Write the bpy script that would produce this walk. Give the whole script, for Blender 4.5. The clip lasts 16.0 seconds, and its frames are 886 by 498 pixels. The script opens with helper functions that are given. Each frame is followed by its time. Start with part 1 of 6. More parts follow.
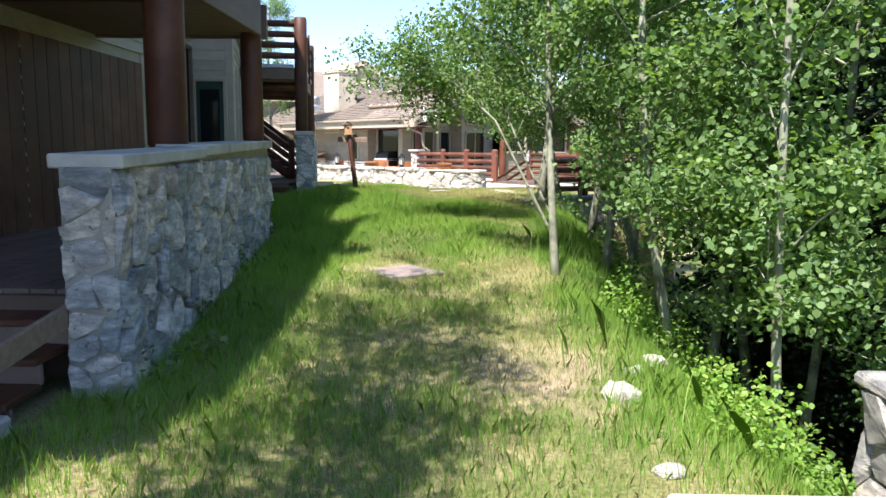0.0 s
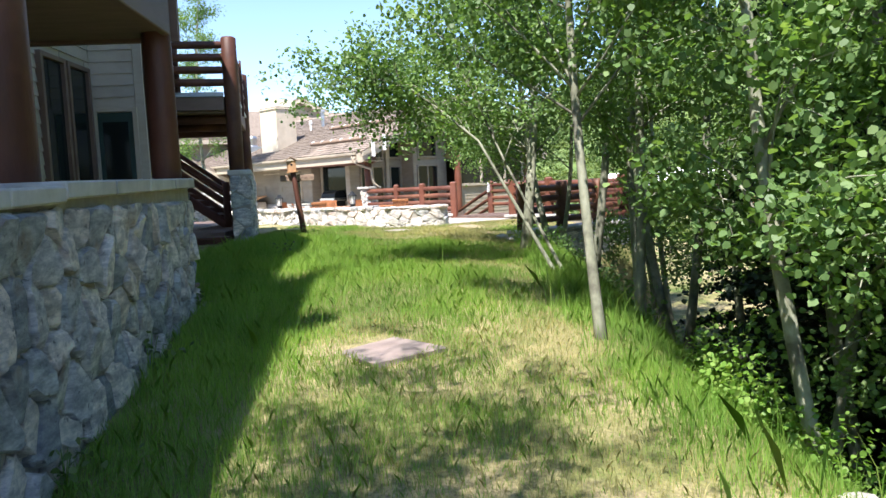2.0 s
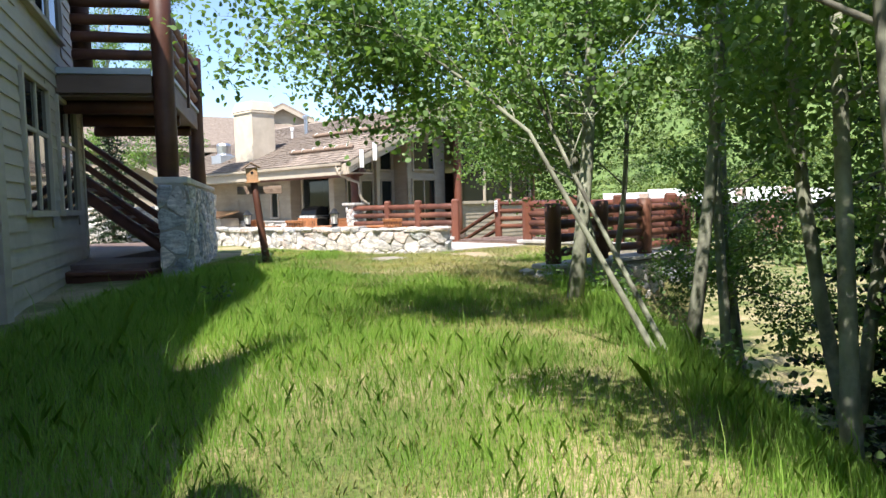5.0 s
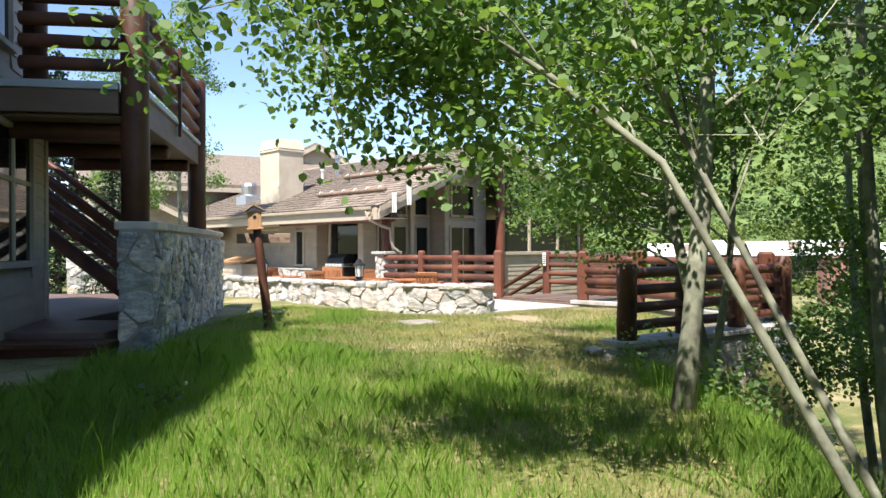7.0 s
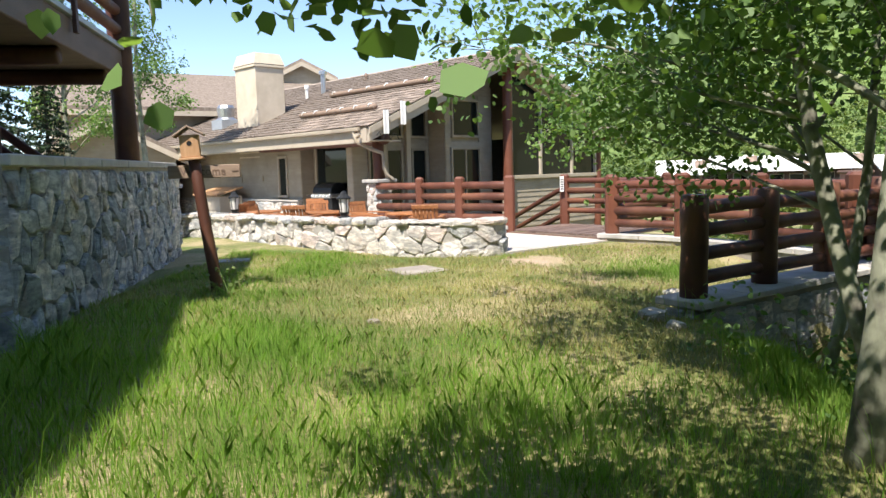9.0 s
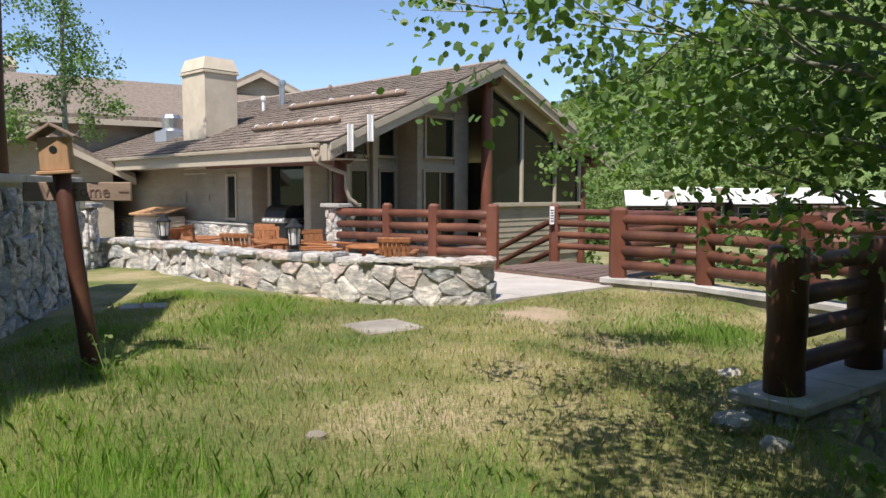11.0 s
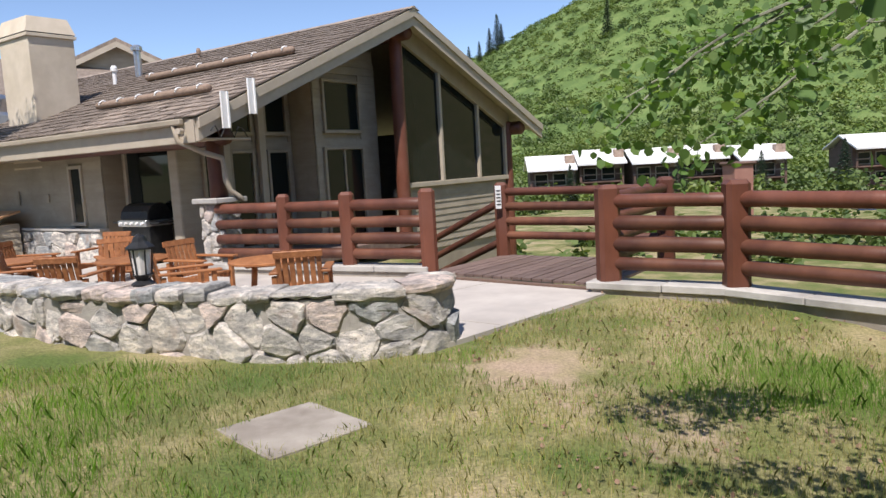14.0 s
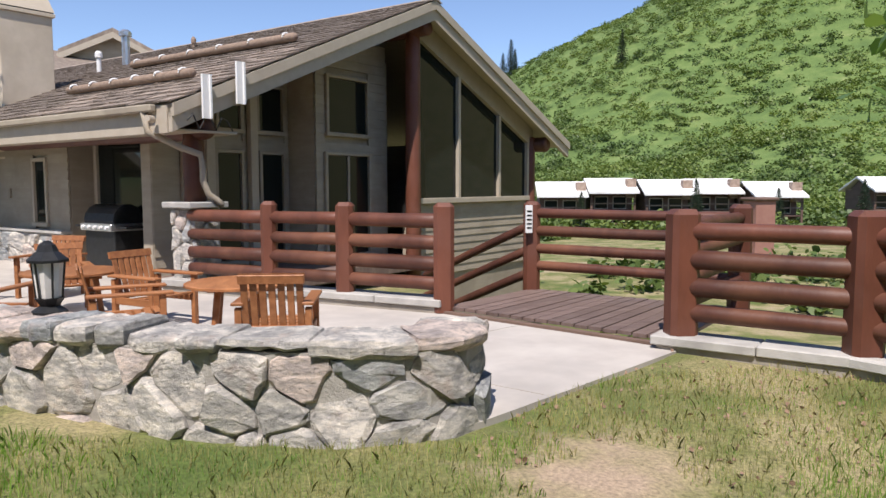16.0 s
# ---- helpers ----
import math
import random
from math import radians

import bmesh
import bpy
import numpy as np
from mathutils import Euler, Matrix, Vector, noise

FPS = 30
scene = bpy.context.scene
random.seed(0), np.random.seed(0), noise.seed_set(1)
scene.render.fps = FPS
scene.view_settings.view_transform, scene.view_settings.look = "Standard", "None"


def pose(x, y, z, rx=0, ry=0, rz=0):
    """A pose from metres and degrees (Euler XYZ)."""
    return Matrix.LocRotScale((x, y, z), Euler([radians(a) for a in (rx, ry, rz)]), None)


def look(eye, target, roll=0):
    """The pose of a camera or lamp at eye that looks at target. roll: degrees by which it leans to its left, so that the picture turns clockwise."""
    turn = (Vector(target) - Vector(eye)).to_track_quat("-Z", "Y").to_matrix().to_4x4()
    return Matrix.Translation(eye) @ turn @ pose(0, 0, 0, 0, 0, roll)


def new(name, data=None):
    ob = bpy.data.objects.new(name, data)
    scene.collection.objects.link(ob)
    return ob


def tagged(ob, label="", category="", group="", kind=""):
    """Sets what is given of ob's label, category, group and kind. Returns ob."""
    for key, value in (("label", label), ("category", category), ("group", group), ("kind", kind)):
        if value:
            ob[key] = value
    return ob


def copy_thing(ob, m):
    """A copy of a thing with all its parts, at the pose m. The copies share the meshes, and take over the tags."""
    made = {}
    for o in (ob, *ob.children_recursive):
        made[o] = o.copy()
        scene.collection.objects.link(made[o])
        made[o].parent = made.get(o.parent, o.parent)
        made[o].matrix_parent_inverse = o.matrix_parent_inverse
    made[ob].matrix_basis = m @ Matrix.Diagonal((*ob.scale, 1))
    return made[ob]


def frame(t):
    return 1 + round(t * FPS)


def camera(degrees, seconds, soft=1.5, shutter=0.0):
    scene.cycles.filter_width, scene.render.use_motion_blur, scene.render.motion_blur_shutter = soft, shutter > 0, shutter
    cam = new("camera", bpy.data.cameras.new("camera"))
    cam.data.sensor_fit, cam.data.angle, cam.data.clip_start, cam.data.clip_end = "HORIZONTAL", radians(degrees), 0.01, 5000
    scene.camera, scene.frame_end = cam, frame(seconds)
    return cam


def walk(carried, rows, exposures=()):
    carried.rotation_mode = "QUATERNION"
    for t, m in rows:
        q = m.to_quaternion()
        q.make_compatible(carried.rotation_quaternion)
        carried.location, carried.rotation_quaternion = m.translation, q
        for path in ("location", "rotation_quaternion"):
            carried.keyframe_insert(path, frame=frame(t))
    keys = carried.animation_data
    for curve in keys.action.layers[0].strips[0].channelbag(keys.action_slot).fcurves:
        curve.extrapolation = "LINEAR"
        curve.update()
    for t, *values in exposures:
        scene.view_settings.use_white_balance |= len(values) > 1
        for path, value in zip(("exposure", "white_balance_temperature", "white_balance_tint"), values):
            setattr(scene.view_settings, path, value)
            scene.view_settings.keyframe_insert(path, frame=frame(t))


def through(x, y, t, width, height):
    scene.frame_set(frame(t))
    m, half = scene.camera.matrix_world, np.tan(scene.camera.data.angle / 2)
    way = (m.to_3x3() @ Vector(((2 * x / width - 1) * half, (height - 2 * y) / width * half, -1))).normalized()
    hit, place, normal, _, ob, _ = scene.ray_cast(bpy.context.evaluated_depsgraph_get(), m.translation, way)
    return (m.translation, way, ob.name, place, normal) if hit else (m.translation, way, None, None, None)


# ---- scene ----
cam = camera(62.1, 16.0)
PATH = [
    (0, (0.167, -0.299, 1.741), (0.143, 1.683, 1.476), 0.6),
    (0.5, (0.0, 0.363, 1.726), (-0.009, 2.360, 1.626), 1.1),
    (1, (-0.134, 1.095, 1.666), (-0.063, 3.081, 1.437), -2.8),
    (1.5, (-0.288, 1.815, 1.662), (-0.209, 3.806, 1.493), 0.1),
    (2, (-0.347, 2.511, 1.642), (-0.223, 4.500, 1.473), -2.6),
    (2.5, (-0.337, 3.242, 1.605), (-0.289, 5.238, 1.481), -1.1),
    (3, (-0.367, 3.926, 1.58), (-0.213, 5.916, 1.450), -2.5),
    (3.5, (-0.42, 4.622, 1.611), (-0.340, 6.618, 1.507), -2.9),
    (4, (-0.513, 5.324, 1.628), (-0.417, 7.321, 1.599), -0.6),
    (4.2, (-0.498, 5.658, 1.618), (-0.391, 7.651, 1.487), -2.9),
    (6.3, (-0.217, 8.897, 1.832), (0.036, 10.878, 1.727), 1.3),
    (6.5, (-0.24, 9.159, 1.842), (-0.042, 11.139, 1.641), -0.0),
    (7, (-0.275, 9.889, 1.862), (-0.216, 11.889, 1.861), -0.2),
    (7.5, (-0.264, 10.572, 1.856), (-0.268, 12.57, 1.768), 0.9),
    (8, (-0.203, 11.31, 1.919), (-0.046, 13.3, 1.789), 0.4),
    (8.5, (-0.219, 12.225, 1.974), (-0.146, 14.214, 1.783), 2.8),
    (9, (-0.194, 12.89, 1.971), (-0.143, 14.878, 1.759), -1.6),
    (9.2, (-0.178, 13.184, 1.983), (-0.038, 15.173, 1.82), -0.8),
    (11.3, (-0.279, 16.032, 2.048), (-0.118, 18.02, 1.897), 0.4),
    (11.5, (-0.277, 16.302, 2.063), (-0.038, 18.279, 1.872), -0.5),
    (12, (-0.27, 16.956, 2.091), (-0.034, 18.938, 1.975), -0.2),
    (12.5, (-0.253, 17.602, 2.084), (0.03, 19.577, 1.951), 0.1),
    (13, (-0.333, 18.266, 2.126), (-0.011, 20.236, 1.999), -2.5),
    (13.5, (-0.313, 18.877, 2.137), (-0.066, 20.853, 1.95), -0.6),
    (14, (-0.298, 19.52, 2.175), (0.122, 21.462, 1.945), -3.2),
    (14.5, (-0.286, 20.177, 2.142), (0.023, 22.148, 2.003), -0.8),
    (15, (-0.226, 20.734, 2.105), (0.116, 22.697, 1.935), -2.2),
    (15.5, (-0.137, 21.292, 2.099), (0.234, 23.248, 1.918), -1.3),
    (16, (-0.022, 21.746, 2.03), (0.394, 23.695, 1.857), -0.1),
]
walk(cam, [(t, look(eye, target, roll)) for t, eye, target, roll in PATH],
     [(0, 1.5, 6400, 14), (4, 1.4, 6450, 13), (7, 1.2, 6700, 12), (9, 1.1, 6700, 12), (11.5, 0.5, 6550, 14), (16, 0.44, 6500, 16)])

# ---- world, sun ----
SUN = Vector((-0.24, -0.52, 0.92)).normalized()
world = bpy.data.worlds.new("sky")
scene.world = world
world.use_nodes = True
sky = world.node_tree.nodes.new("ShaderNodeTexSky")
sky.sky_type, sky.sun_disc = "NISHITA", False
sky.sun_elevation, sky.sun_rotation = math.asin(SUN.z), math.atan2(SUN.x, SUN.y)
sky.altitude, sky.dust_density, sky.ozone_density = 2100, 0.3, 2.5
bg = world.node_tree.nodes["Background"]
bg.inputs["Strength"].default_value = 0.125
world.node_tree.links.new(sky.outputs[0], bg.inputs[0])
sun = new("sun", bpy.data.lights.new("sun", "SUN"))
sun.data.energy, sun.data.angle, sun.data.color = 4.5, radians(0.53), (1, 0.955, 0.88)
sun.matrix_basis = look(SUN * 60, (0, 0, 0))


# ---- materials ----
def material(name, rough=0.8, metal=0.0, spec=0.4):
    m = bpy.data.materials.new(name)
    m.use_nodes = True
    b = m.node_tree.nodes["Principled BSDF"]
    b.inputs["Roughness"].default_value, b.inputs["Metallic"].default_value = rough, metal
    b.inputs["Specular IOR Level"].default_value = spec
    return m, m.node_tree.nodes, m.node_tree.links, b


def ramp(nodes, stops):
    r = nodes.new("ShaderNodeValToRGB")
    while len(r.color_ramp.elements) < len(stops):
        r.color_ramp.elements.new(0.5)
    for e, (p, c) in zip(r.color_ramp.elements, stops):
        e.position, e.color = p, (*c, 1)
    return r


def noise_node(nodes, links, scale, detail=5, stretch=(1, 1, 1), rough=0.6):
    co, mp, n = nodes.new("ShaderNodeTexCoord"), nodes.new("ShaderNodeMapping"), nodes.new("ShaderNodeTexNoise")
    mp.inputs["Scale"].default_value = stretch
    links.new(co.outputs["Object"], mp.inputs[0])
    links.new(mp.outputs[0], n.inputs["Vector"])
    n.inputs["Scale"].default_value, n.inputs["Detail"].default_value, n.inputs["Roughness"].default_value = scale, detail, rough
    return n


def mix(nodes, links, a, b, f, mode="MIX"):
    m = nodes.new("ShaderNodeMix")
    m.data_type, m.blend_type = "RGBA", mode
    for sock, v in ((m.inputs[0], f), (m.inputs[6], a), (m.inputs[7], b)):
        if isinstance(v, bpy.types.NodeSocket):
            links.new(v, sock)
        elif isinstance(v, tuple):
            sock.default_value = (*v, 1)
        else:
            sock.default_value = v
    return m.outputs[2]


def bump(nodes, links, bsdf, height, strength, dist):
    b = nodes.new("ShaderNodeBump")
    b.inputs["Strength"].default_value, b.inputs["Distance"].default_value = strength, dist
    links.new(height, b.inputs["Height"])
    links.new(b.outputs[0], bsdf.inputs["Normal"])


def surface(name, stops, scale=6, stretch=(1, 1, 1), rough=0.8, metal=0.0, wear=None, wear_scale=1.2, vary=0.0, relief=0.4, dist=0.01, fine=60, spec=0.4):
    """Grain by a stretched noise, wear at a larger scale, a change of value from piece to piece, and fine relief."""
    m, n, l, b = material(name, rough, metal, spec)
    a = noise_node(n, l, scale, 7, stretch)
    r = ramp(n, stops)
    l.new(a.outputs[0], r.inputs[0])
    col = r.outputs[0]
    if wear:
        w = noise_node(n, l, wear_scale, 4)
        wr = ramp(n, [(0.48, (0, 0, 0)), (0.68, (1, 1, 1))])
        l.new(w.outputs[0], wr.inputs[0])
        col = mix(n, l, col, wear, wr.outputs[0])
    if vary:
        info = n.new("ShaderNodeObjectInfo")
        v = ramp(n, [(0, (1 - vary,) * 3), (1, (1 + vary * 0.6,) * 3)])
        l.new(info.outputs["Random"], v.inputs[0])
        col = mix(n, l, col, v.outputs[0], 1.0, "MULTIPLY")
    l.new(col, b.inputs["Base Color"])
    f = noise_node(n, l, fine, 4, stretch)
    add = n.new("ShaderNodeMath")
    l.new(a.outputs[0], add.inputs[0])
    l.new(f.outputs[0], add.inputs[1])
    bump(n, l, b, add.outputs[0], relief, dist)
    return m


def stone_material(name, tones, warm, dark):
    """Banded metamorphic stone: each stone has its own tone, with pale veins and dark lichen."""
    m, n, l, b = material(name, 0.85)
    info = n.new("ShaderNodeObjectInfo")
    tone = ramp(n, tones)
    tone.color_ramp.interpolation = "CONSTANT"
    l.new(info.outputs["Random"], tone.inputs[0])
    band = noise_node(n, l, 5, 8, (1.0, 1.0, 2.6), 0.7)
    br = ramp(n, [(0.3, (0.5, 0.51, 0.53)), (0.47, (1.0, 1.0, 1.0)), (0.62, (1.75, 1.7, 1.62))])
    l.new(band.outputs[0], br.inputs[0])
    col = mix(n, l, tone.outputs[0], br.outputs[0], 1.0, "MULTIPLY")
    rust = noise_node(n, l, 3.1, 3)
    rr = ramp(n, [(0.58, (0, 0, 0)), (0.72, (0.7, 0.7, 0.7))])
    l.new(rust.outputs[0], rr.inputs[0])
    col = mix(n, l, col, warm, rr.outputs[0])
    lich = noise_node(n, l, 17, 6)
    lr = ramp(n, [(0.6, (0, 0, 0)), (0.7, (0.8, 0.8, 0.8))])
    l.new(lich.outputs[0], lr.inputs[0])
    col = mix(n, l, col, dark, lr.outputs[0])
    l.new(col, b.inputs["Base Color"])
    rough = noise_node(n, l, 13, 8, (1, 1, 1.6), 0.75)
    bump(n, l, b, rough.outputs[0], 1.0, 0.05)
    return m


STONE = stone_material("grey banded stone", [(0, (0.46, 0.46, 0.46)), (0.2, (0.58, 0.54, 0.51)), (0.36, (0.28, 0.3, 0.32)), (0.5, (0.6, 0.55, 0.5)), (0.62, (0.38, 0.4, 0.42)), (0.78, (0.54, 0.51, 0.5)), (0.9, (0.64, 0.6, 0.58))], (0.34, 0.24, 0.17), (0.09, 0.09, 0.09))
PALE_STONE = stone_material("sun-bleached stone", [(0, (0.4, 0.39, 0.37)), (0.2, (0.5, 0.47, 0.43)), (0.4, (0.33, 0.34, 0.34)), (0.55, (0.52, 0.49, 0.45)), (0.72, (0.42, 0.4, 0.37)), (0.9, (0.47, 0.4, 0.36))], (0.4, 0.3, 0.24), (0.16, 0.15, 0.14))
MORTAR = surface("lime mortar", [(0.3, (0.3, 0.28, 0.25)), (0.7, (0.42, 0.39, 0.35))], 9, relief=0.6, dist=0.02)
CAPSTONE = surface("cast stone cap", [(0.3, (0.4, 0.38, 0.35)), (0.7, (0.54, 0.52, 0.48))], 5, wear=(0.33, 0.31, 0.29), vary=0.12, relief=0.4)
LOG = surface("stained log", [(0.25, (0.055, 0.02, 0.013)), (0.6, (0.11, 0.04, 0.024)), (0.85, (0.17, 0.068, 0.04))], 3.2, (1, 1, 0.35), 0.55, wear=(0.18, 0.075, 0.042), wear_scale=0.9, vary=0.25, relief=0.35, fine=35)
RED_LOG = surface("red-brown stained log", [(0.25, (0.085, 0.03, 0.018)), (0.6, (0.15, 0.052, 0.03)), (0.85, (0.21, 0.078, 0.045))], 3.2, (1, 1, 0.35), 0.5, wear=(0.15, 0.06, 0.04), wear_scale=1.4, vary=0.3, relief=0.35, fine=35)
FASCIA = surface("brown painted beam", [(0.3, (0.12, 0.075, 0.055)), (0.7, (0.19, 0.125, 0.095))], 3, (0.3, 0.3, 1), 0.6, relief=0.25)
SOFFIT = surface("stained soffit boards", [(0.3, (0.15, 0.1, 0.075)), (0.7, (0.21, 0.15, 0.11))], 4, (0.4, 2, 1), 0.7, relief=0.25)
SIDING = surface("taupe clapboard paint", [(0.3, (0.33, 0.28, 0.21)), (0.7, (0.4, 0.345, 0.265))], 5, (0.4, 0.4, 2), 0.65, wear=(0.3, 0.255, 0.195), vary=0.06, relief=0.15)
GREY_SIDING = surface("grey-beige clapboard paint", [(0.3, (0.41, 0.36, 0.285)), (0.7, (0.49, 0.435, 0.35))], 5, (0.4, 0.4, 2), 0.65, wear=(0.37, 0.325, 0.26), vary=0.06, relief=0.15)
TRIM = surface("taupe trim paint", [(0.3, (0.42, 0.36, 0.28)), (0.7, (0.48, 0.42, 0.33))], 4, rough=0.55, relief=0.1)
STUCCO = surface("cream stucco", [(0.3, (0.58, 0.5, 0.38)), (0.7, (0.66, 0.57, 0.45))], 3, wear=(0.54, 0.46, 0.35), relief=0.4, fine=90)
SHINGLE = surface("weathered cedar shake", [(0.25, (0.17, 0.13, 0.1)), (0.55, (0.29, 0.235, 0.19)), (0.8, (0.4, 0.34, 0.28))], 5, (1.6, 1.6, 0.6), 0.9, vary=0.4, relief=0.6, fine=40)
CONCRETE = surface("broomed concrete", [(0.3, (0.43, 0.39, 0.35)), (0.7, (0.52, 0.48, 0.43))], 2.2, wear=(0.37, 0.34, 0.31), wear_scale=0.7, relief=0.25, fine=120)
CURB = surface("weathered concrete curb", [(0.3, (0.27, 0.24, 0.2)), (0.7, (0.4, 0.36, 0.31))], 4, wear=(0.2, 0.17, 0.14), relief=0.5)
SLAB = surface("pink sandstone slab", [(0.3, (0.24, 0.185, 0.17)), (0.7, (0.34, 0.28, 0.255))], 4, wear=(0.22, 0.19, 0.165), relief=0.4)
DECKING = surface("brown stained decking", [(0.3, (0.13, 0.085, 0.07)), (0.7, (0.23, 0.165, 0.14))], 4, (0.6, 2.4, 1), 0.6, vary=0.22, relief=0.3)
TEAK = surface("oiled teak", [(0.3, (0.25, 0.095, 0.036)), (0.7, (0.42, 0.18, 0.072))], 5, (3, 0.5, 3), 0.45, vary=0.18, relief=0.2)
STEEL = surface("galvanised steel", [(0.3, (0.5, 0.51, 0.52)), (0.7, (0.66, 0.67, 0.68))], 8, rough=0.35, metal=0.9, relief=0.08)
DUCT = surface("painted sheet metal", [(0.3, (0.34, 0.38, 0.42)), (0.7, (0.43, 0.47, 0.5))], 4, rough=0.5, metal=0.3, relief=0.1)
WHITE_PAINT = surface("white enamel", [(0.3, (0.72, 0.72, 0.7)), (0.7, (0.82, 0.82, 0.8))], 5, rough=0.4, relief=0.06)
BLACK_IRON = surface("black cast metal", [(0.3, (0.015, 0.016, 0.017)), (0.7, (0.035, 0.036, 0.037))], 12, rough=0.45, metal=0.4, relief=0.15)
GREEN_DOOR = surface("dark green door paint", [(0.3, (0.02, 0.045, 0.04)), (0.7, (0.032, 0.065, 0.058))], 4, (1, 1, 0.3), 0.4, relief=0.1)
FROST = surface("frosted lantern glass", [(0.3, (0.6, 0.58, 0.54)), (0.7, (0.72, 0.7, 0.66))], 6, rough=0.5, relief=0.05)
PINE = surface("bare pine board", [(0.3, (0.36, 0.2, 0.1)), (0.7, (0.5, 0.3, 0.16))], 5, (3, 3, 0.6), 0.7, relief=0.25)
GREYWOOD = surface("weathered grey-brown board", [(0.3, (0.2, 0.14, 0.1)), (0.7, (0.33, 0.24, 0.18))], 5, (0.5, 3, 3), 0.8, relief=0.35)
SNOW_ROOF = surface("white membrane roof", [(0.3, (0.7, 0.7, 0.68)), (0.7, (0.82, 0.81, 0.79))], 0.6, wear=(0.6, 0.59, 0.57), wear_scale=0.3, relief=0.1)
CONDO = surface("brown timber cladding", [(0.3, (0.1, 0.06, 0.045)), (0.7, (0.17, 0.105, 0.08))], 0.8, (1, 1, 4), vary=0.2, relief=0.1)
BARK = surface("aspen bark", [(0.3, (0.15, 0.16, 0.11)), (0.55, (0.3, 0.31, 0.23)), (0.8, (0.42, 0.42, 0.33))], 6, (1, 1, 0.5), 0.85, wear=(0.1, 0.095, 0.075), wear_scale=3.2, vary=0.2, relief=0.5, fine=30)
DARK_BARK = surface("conifer bark", [(0.3, (0.05, 0.04, 0.03)), (0.7, (0.11, 0.085, 0.065))], 7, (1, 1, 0.3), 0.95, relief=0.8)
ROCK = surface("pale boulder", [(0.3, (0.4, 0.37, 0.32)), (0.7, (0.58, 0.55, 0.49))], 5, wear=(0.3, 0.28, 0.25), relief=0.8, dist=0.03)
CAR = surface("dark blue car paint", [(0.3, (0.03, 0.045, 0.08)), (0.7, (0.04, 0.06, 0.1))], 3, rough=0.25, metal=0.3, relief=0.02)
RUBBER = surface("black rubber", [(0.3, (0.02, 0.02, 0.02)), (0.7, (0.035, 0.035, 0.035))], 9, rough=0.9)
MULCH = surface("brown leaf litter", [(0.3, (0.2, 0.12, 0.08)), (0.7, (0.38, 0.25, 0.17))], 9, vary=0.3, relief=0.5)


def foliage(name, dark, mid, light, through=0.35, patch=0.7, lo=(0.75, 0.8, 0.75), hi=(1.2, 1.15, 1.0)):
    m, n, l, b = material(name, 0.5)
    geo = n.new("ShaderNodeNewGeometry")
    r = ramp(n, [(0, dark), (0.5, mid), (1, light)])
    l.new(geo.outputs["Random Per Island"], r.inputs[0])
    big = noise_node(n, l, patch, 5)
    br = ramp(n, [(0.36, lo), (0.64, hi)])
    l.new(big.outputs[0], br.inputs[0])
    col = mix(n, l, r.outputs[0], br.outputs[0], 1.0, "MULTIPLY")
    l.new(col, b.inputs["Base Color"])
    tr = n.new("ShaderNodeBsdfTranslucent")
    l.new(mix(n, l, col, (1.25, 1.35, 0.55), 1.0, "MULTIPLY"), tr.inputs[0])
    sh = n.new("ShaderNodeMixShader")
    sh.inputs[0].default_value = through
    l.new(b.outputs[0], sh.inputs[1])
    l.new(tr.outputs[0], sh.inputs[2])
    l.new(sh.outputs[0], n["Material Output"].inputs[0])
    return m


ASPEN_LEAF = foliage("aspen leaves", (0.1, 0.185, 0.065), (0.15, 0.255, 0.095), (0.22, 0.32, 0.14), 0.45)
SPRUCE_LEAF = foliage("spruce needles", (0.012, 0.03, 0.014), (0.022, 0.048, 0.022), (0.04, 0.075, 0.032), 0.1)
BUSH_LEAF = foliage("scrub oak leaves", (0.09, 0.14, 0.04), (0.125, 0.182, 0.052), (0.17, 0.222, 0.072), 0.25, 0.035, (0.68, 0.74, 0.8), (1.25, 1.15, 0.9))
GRASS = foliage("meadow grass", (0.15, 0.29, 0.05), (0.21, 0.37, 0.07), (0.3, 0.42, 0.12), 0.45)
DRY_GRASS = foliage("bleached grass", (0.22, 0.24, 0.085), (0.36, 0.33, 0.15), (0.5, 0.44, 0.25), 0.3)


def glass_material():
    m, n, l, b = material("window glass", 0.04, 0, 0.28)
    b.inputs["Base Color"].default_value = (0.012, 0.016, 0.015, 1)
    w = noise_node(n, l, 1.1, 2)
    bump(n, l, b, w.outputs[0], 0.03, 0.02)
    return m


GLASS = glass_material()


